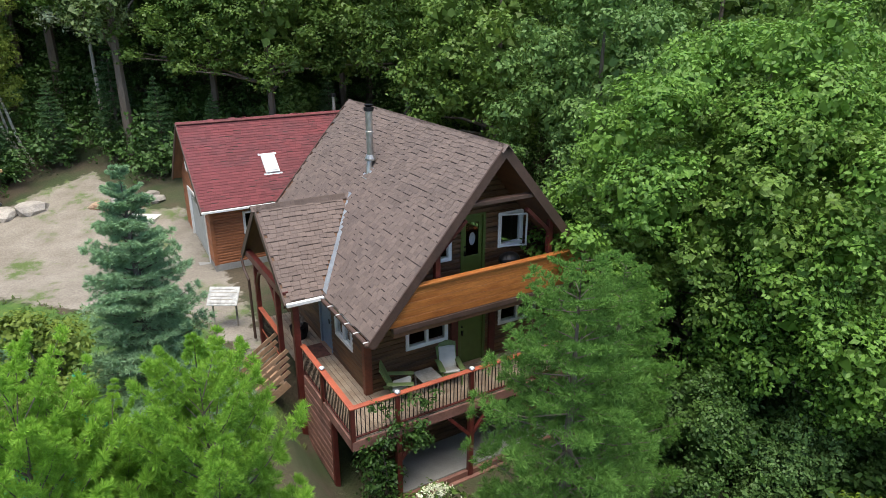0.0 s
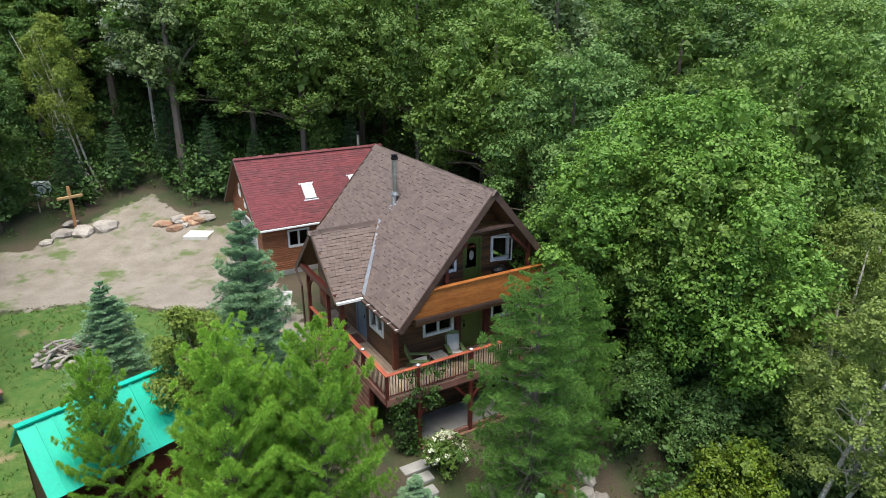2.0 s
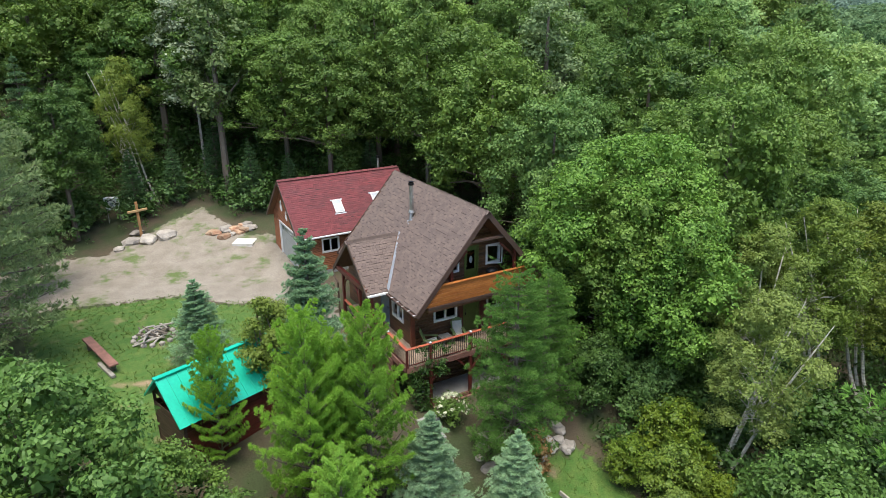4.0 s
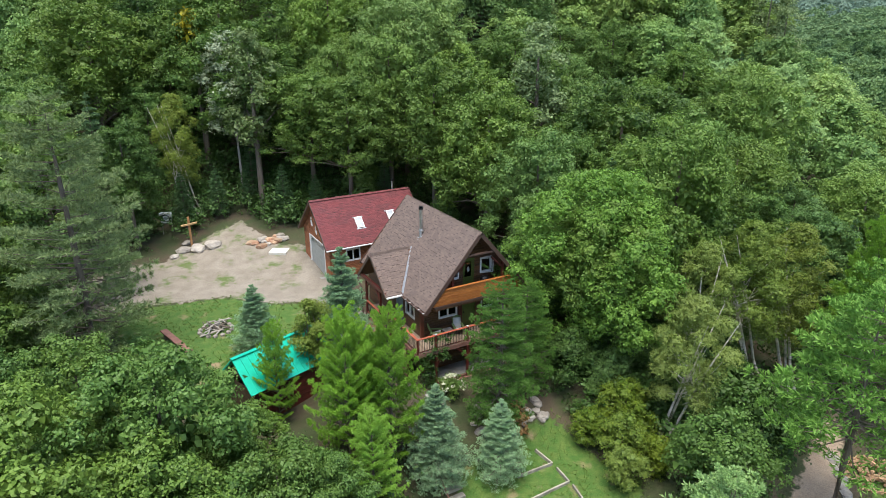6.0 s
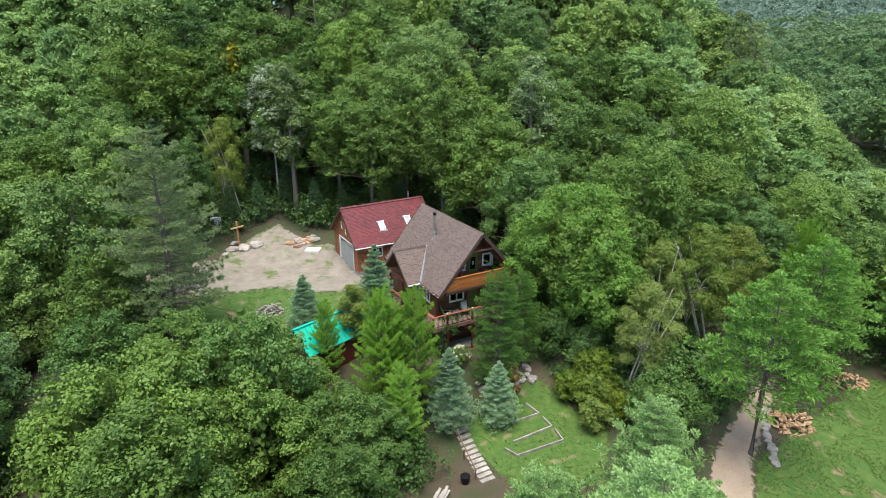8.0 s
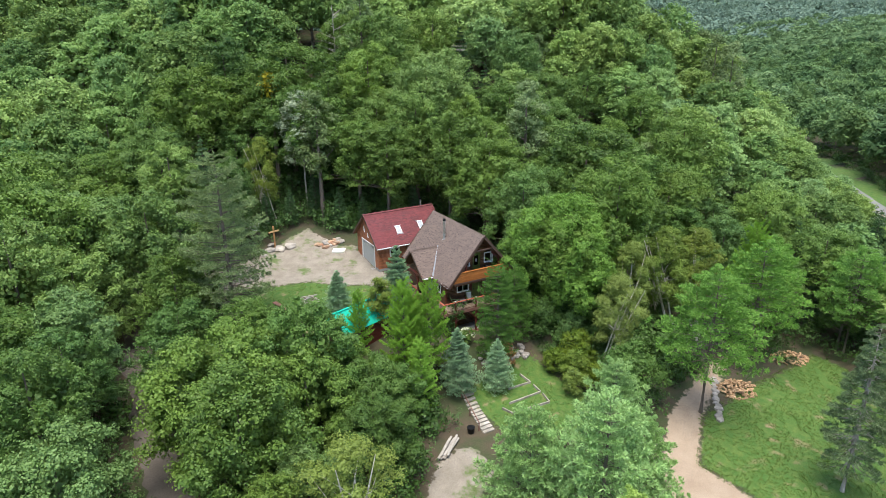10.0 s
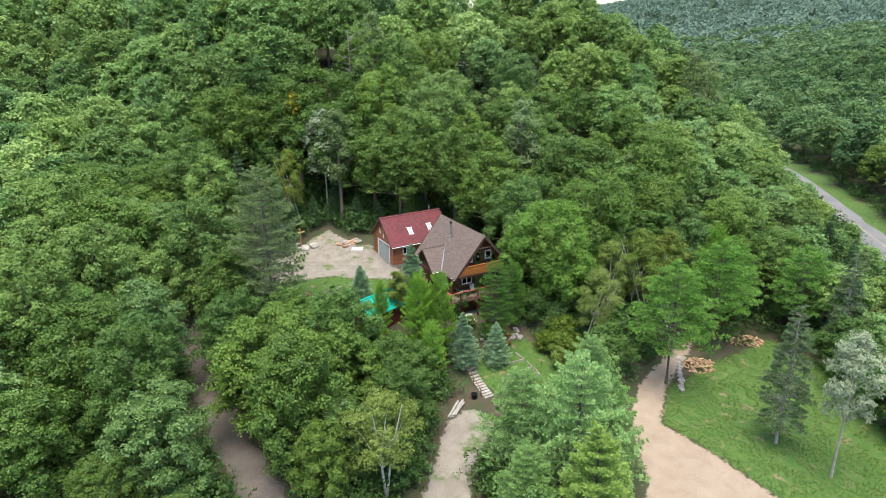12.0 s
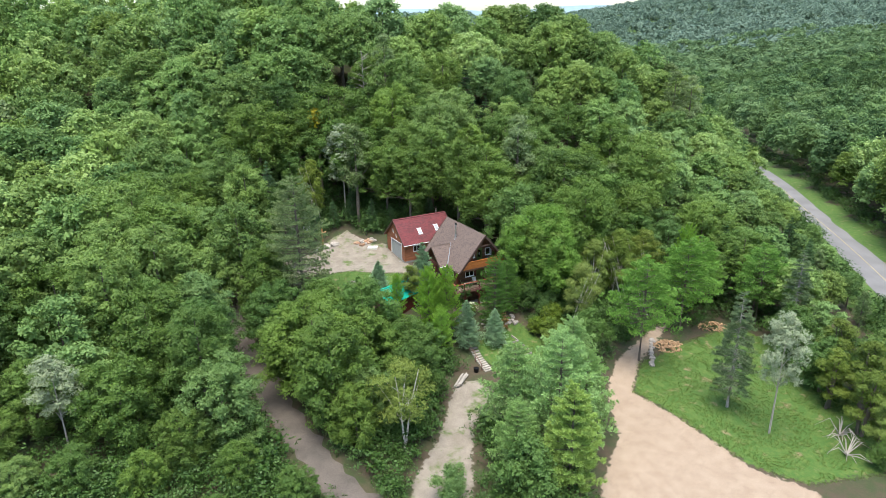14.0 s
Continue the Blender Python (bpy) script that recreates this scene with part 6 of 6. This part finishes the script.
well = boxes("concrete_cover", [(-0.74, -0.62, -0.3, 0.74, 0.62, 0.10)], mat("pale_concrete", (0.66, 0.65, 0.60), 0.8, vary=0.06, bump=0.1), None, soft=0.02)
well.matrix_basis = pose(-3.32, 19.55, ground_z(-3.32, 19.55), 0, 0, -32)
tagged(well, "pale square concrete cover on the gravel", "cover")

# bench, fire ring, sign
bench = tagged(new("plank_bench"), "reddish plank bench on short log ends", "bench")
bm = bmesh.new()
beam(bm, (-13.75, 9.2, -0.05), (-12.75, 5.5, -0.05), 0.42, 0.09)
part("plank", bm, SKIRTWOOD, bench, "", 0.012)
bm = bmesh.new()
beam(bm, (-13.35, 6.8, -0.42), (-12.85, 5.1, -0.42), 0.2, 0.16)
part("side_timber", bm, TIMBER, bench, "grey timber on the ground", 0.02)
for x, y in ((-13.6, 8.7), (-12.88, 6.0)):
    bm = bmesh.new()
    tube(bm, [(x, y, -0.65), (x, y, -0.1)], [0.2, 0.19], 10)
    part("log_foot", bm, BARK, bench)
fire = tagged(new("fire_ring"), "heap of grey logs and ash inside a stone fire ring", "fire pit")
fx, fy = -10.7, 8.4
for i in range(14):
    a = 2 * math.pi * i / 14
    bm = bmesh.new()
    bmesh.ops.create_icosphere(bm, subdivisions=1, radius=0.17)
    for v in bm.verts:
        v.co *= 1 + 0.3 * noise.noise(v.co * 6 + Vector((i, 0, 0)))
    o = part("ring_stone", bm, STONE, fire)
    o.location = (fx + 1.0 * math.cos(a), fy + 0.95 * math.sin(a), -0.45)
for i in range(26):
    a, t = rg.uniform(0, 6.3), rg.uniform(-0.6, 0.6)
    px, py = fx + rg.uniform(-0.6, 0.6), fy + rg.uniform(-0.6, 0.6)
    bm = bmesh.new()
    ln = rg.uniform(0.3, 0.65)
    z = -0.38 + rg.uniform(0, 0.35)
    tube(bm, [(px - ln * math.cos(a), py - ln * math.sin(a), z - 0.06), (px, py, z), (px + ln * math.cos(a), py + ln * math.sin(a), z + rg.uniform(-0.1, 0.14))], [0.05, 0.055, 0.04], 6)
    part("log", bm, BARK_DEAD if i % 3 else BARK, fire)
sign = tagged(new("notice_board"), "tilted white notice board with rows of faint lines", "sign")
sm = Matrix.Translation((-2.2, 7.0, 0.65)) @ Matrix.Rotation(radians(-30), 4, "Z") @ Matrix.Rotation(radians(-50), 4, "X")
bm = bmesh.new()
box(bm, -0.52, -0.02, -0.36, 0.52, 0.02, 0.36)
o = part("panel", bm, mat("weathered_white_board", (0.50, 0.50, 0.48), 0.6, vary=0.2, scale=5), sign, soft=0.008)
o.matrix_basis = sm
for i in range(5):
    bm = bmesh.new()
    box(bm, -0.44, -0.028, -0.28 + i * 0.13, 0.44 - 0.1 * (i % 3), -0.021, -0.25 + i * 0.13)
    o = part("text_bar", bm, TIMBER, sign)
    o.matrix_basis = sm
for dx in (-0.35, 0.35):
    boxes("leg", [(-2.2 + dx - 0.03, 7.0 - dx * 0.5, -0.6, -2.2 + dx + 0.03, 7.06 - dx * 0.5, 0.6)], TIMBER, sign)

# flowering shrub, steps, retaining stones and beds below the deck
hyd = tagged(new("hydrangea"), "rounded green shrub covered in white flower heads", "shrub")
hx, hy = 0.35, -3.2
hz = ground_z(hx, hy)
rngh = np.random.default_rng(77)
cs = [(hx + rngh.normal() * 0.28, hy + rngh.normal() * 0.28, hz + 0.45 + rngh.uniform(0, 0.75)) for _ in range(16)]
leaves = new("foliage", quads_mesh("foliage", leaf_cards(rngh, cs, [(0.33, 0.33, 0.28)] * 16, 1500, 0.07), LEAF))
leaves.parent = hyd
fl = []
for _ in range(46):
    d = rngh.normal(size=3)
    d /= np.linalg.norm(d)
    d[2] = abs(d[2])
    fl.append((hx + d[0] * 0.72, hy + d[1] * 0.72, hz + 0.65 + d[2] * 0.75))
heads = new("blossom", quads_mesh("blossom", leaf_cards(rngh, fl, [(0.075, 0.075, 0.075)] * 46, 1100, 0.030), PETAL))
heads.parent = hyd
tagged(heads, "white flower heads")
for i in range(5):
    f = i / 4
    x, y = -0.55 - 0.55 * f, -2.6 - 2.2 * f
    z = ground_z(x, y)
    st = boxes("stone_step", [(x - 0.55, y - 0.24, z - 0.2, x + 0.45, y + 0.24, z + 0.08)], CONCRETE, None, soft=0.02)
    tagged(st, "pale concrete slab step on the slope", "step", "slab steps")
for i in range(11):
    f = i / 10
    x, y = -2.45 - 0.85 * f, -8.0 - 4.5 * f
    z = ground_z(x, y)
    st = boxes("garden_step", [(x - 0.5, y - 0.16, z - 0.15, x + 0.5, y + 0.16, z + 0.10)], TIMBER, None, soft=0.015)
    tagged(st, "weathered grey timber step on the garden slope", "step", "garden steps")
hand = tagged(new("handrail"), "thin wooden handrail beside the garden steps", "handrail")
bm = bmesh.new()
beam(bm, (-3.1, -8.0, ground_z(-3.1, -8.0) + 0.75), (-3.95, -12.2, ground_z(-3.95, -12.2) + 0.75), 0.05, 0.08)
part("rail", bm, SKIRTWOOD, hand)
for f in (0.02, 0.5, 0.98):
    x, y = -3.1 - 0.85 * f, -8.0 - 4.2 * f
    boxes("post", [(x - 0.04, y - 0.04, ground_z(x, y) - 0.2, x + 0.04, y + 0.04, ground_z(x, y) + 0.75)], SKIRTWOOD, hand)
for i in range(22):
    x, y = 0.4 + rg.uniform(0, 4.6), -4.9 + rg.uniform(-0.8, 0.7)
    rock("retaining_stone", x, y - 0.1 * x, rg.uniform(0.16, 0.36), "grey fieldstone set into the slope below the deck", STONE, 90 + i, "stones on the slope")


def bed(pts):
    b = tagged(new("garden_bed"), "grassy garden bed edged with pale timber", "garden bed", "garden beds")
    for (x0, y0), (x1, y1) in zip(pts, pts[1:]):
        bm = bmesh.new()
        beam(bm, (x0, y0, ground_z(x0, y0) + 0.08), (x1, y1, ground_z(x1, y1) + 0.08), 0.09, 0.22)
        part("edging", bm, TIMBER, b, "", 0.01)
    return b


bed([(1.2, -8.7), (3.5, -8.75), (3.1, -7.7)])
bed([(0.2, -10.3), (3.5, -10.2), (3.55, -9.1)])
bed([(-0.7, -10.6), (-0.4, -11.6), (3.2, -11.8), (3.5, -10.5)])
shrub_rust = set_down(broad_tree("sumac_shrub", 205, 2.2, 0.9, 700, 0.09, "small shrub with rusty red and yellow leaves", leaf_mat("rusty_leaf", (0.16, 0.12, 0.03), (0.30, 0.17, 0.05), (0.34, 0.12, 0.05), 0.6), bare=0.05, lumps=9, small=0.4, core=0.0), 2.6, -6.6)

# timber heap, firewood and stone edging
heap = tagged(new("lumber_pile"), "loose stack of grey weathered boards on the ground", "lumber pile")
for i in range(12):
    z = ground_z(-7.3, -12.9) + 0.1 + 0.10 * (i // 4)
    bm = bmesh.new()
    ox = 0.24 * (i % 4) + rg.uniform(-0.08, 0.08)
    beam(bm, (-8.4 + ox, -13.6 - 0.1 * i % 0.3, z), (-6.6 + ox, -12.2 + rg.uniform(-0.2, 0.2), z + rg.uniform(-0.02, 0.06)), 0.16, 0.09)
    part("board", bm, BARK_DEAD, heap, "", 0.008)


def wood_heap(x, y, n, spread, seed):
    h = tagged(new("firewood_pile"), "heap of freshly split pale firewood", "firewood pile", "firewood heaps")
    r2 = random.Random(seed)
    for i in range(n):
        a, e = r2.uniform(0, 6.3), r2.uniform(-0.5, 0.5)
        d = spread * math.sqrt(r2.random())
        b = r2.uniform(0, 6.3)
        px, py = x + d * 1.25 * math.cos(b), y + d * 0.8 * math.sin(b)
        z = ground_z(px, py) + 0.08 + max(0, 0.85 * (1 - d / spread)) * r2.random()
        bm = bmesh.new()
        w = Vector((math.cos(a) * math.cos(e), math.sin(a) * math.cos(e), math.sin(e))) * 0.21
        c = Vector((px, py, z))
        tube(bm, [tuple(c - w), tuple(c + w)], [r2.uniform(0.07, 0.11)] * 2, r2.choice((3, 4, 5)))
        part("split_log", bm, SPLITLOG, h)


wood_heap(19.9, -17.3, 120, 1.7, 1)
wood_heap(30.5, -15.4, 90, 1.8, 2)
for i in range(14):
    f = i / 13
    rock("edge_stone", 14.6 + 4.4 * f + rg.uniform(-0.2, 0.2), -19.6 + 4.2 * f, rg.uniform(0.22, 0.36), "pale stone edging the sandy drive", STONE, 140 + i, "edging stones")
for i in range(3):
    d = tagged(new("fallen_branch"), "bleached bare fallen branch among shrubs", "branch", "fallen branches")
    bm = bmesh.new()
    x, y = (21.5, 19.2, -33.5)[i], (-37.5, -39.5, -24.5)[i]
    z = ground_z(x, y)
    for k in range(13):
        a = rg.uniform(0, 6.3)
        tube(bm, [(x, y, z + 0.2), (x + 1.1 * math.cos(a), y + 1.1 * math.sin(a), z + 0.7 + 0.1 * k), (x + 2.3 * math.cos(a), y + 2.3 * math.sin(a), z + 0.7 + 0.3 * rg.random())], [0.06, 0.04, 0.012], 5)
    part("limb", bm, BARK_DEAD, d)
pot = tagged(new("plant_pot"), "black plastic pot beside the garden steps", "pot")
bm = bmesh.new()
tube(bm, [(-4.6, -12.0, ground_z(-4.6, -12) - 0.02), (-4.6, -12.0, ground_z(-4.6, -12) + 0.5)], [0.24, 0.32], 14)
part("pot_body", bm, BLACK, pot)

rg = random.Random(77)
for i in range(22):
    u, v = rg.random(), rg.random()
    rock("rock", 1.0 + 3.0 * u + rg.uniform(-0.2, 0.2), -5.4 + 1.3 * v * (0.4 + 0.6 * u) - 0.2 * u - 0.9, rg.uniform(0.18, 0.36), "pale grey fieldstone on the slope below the porch", STONE, 200 + i, "fieldstones below the porch")
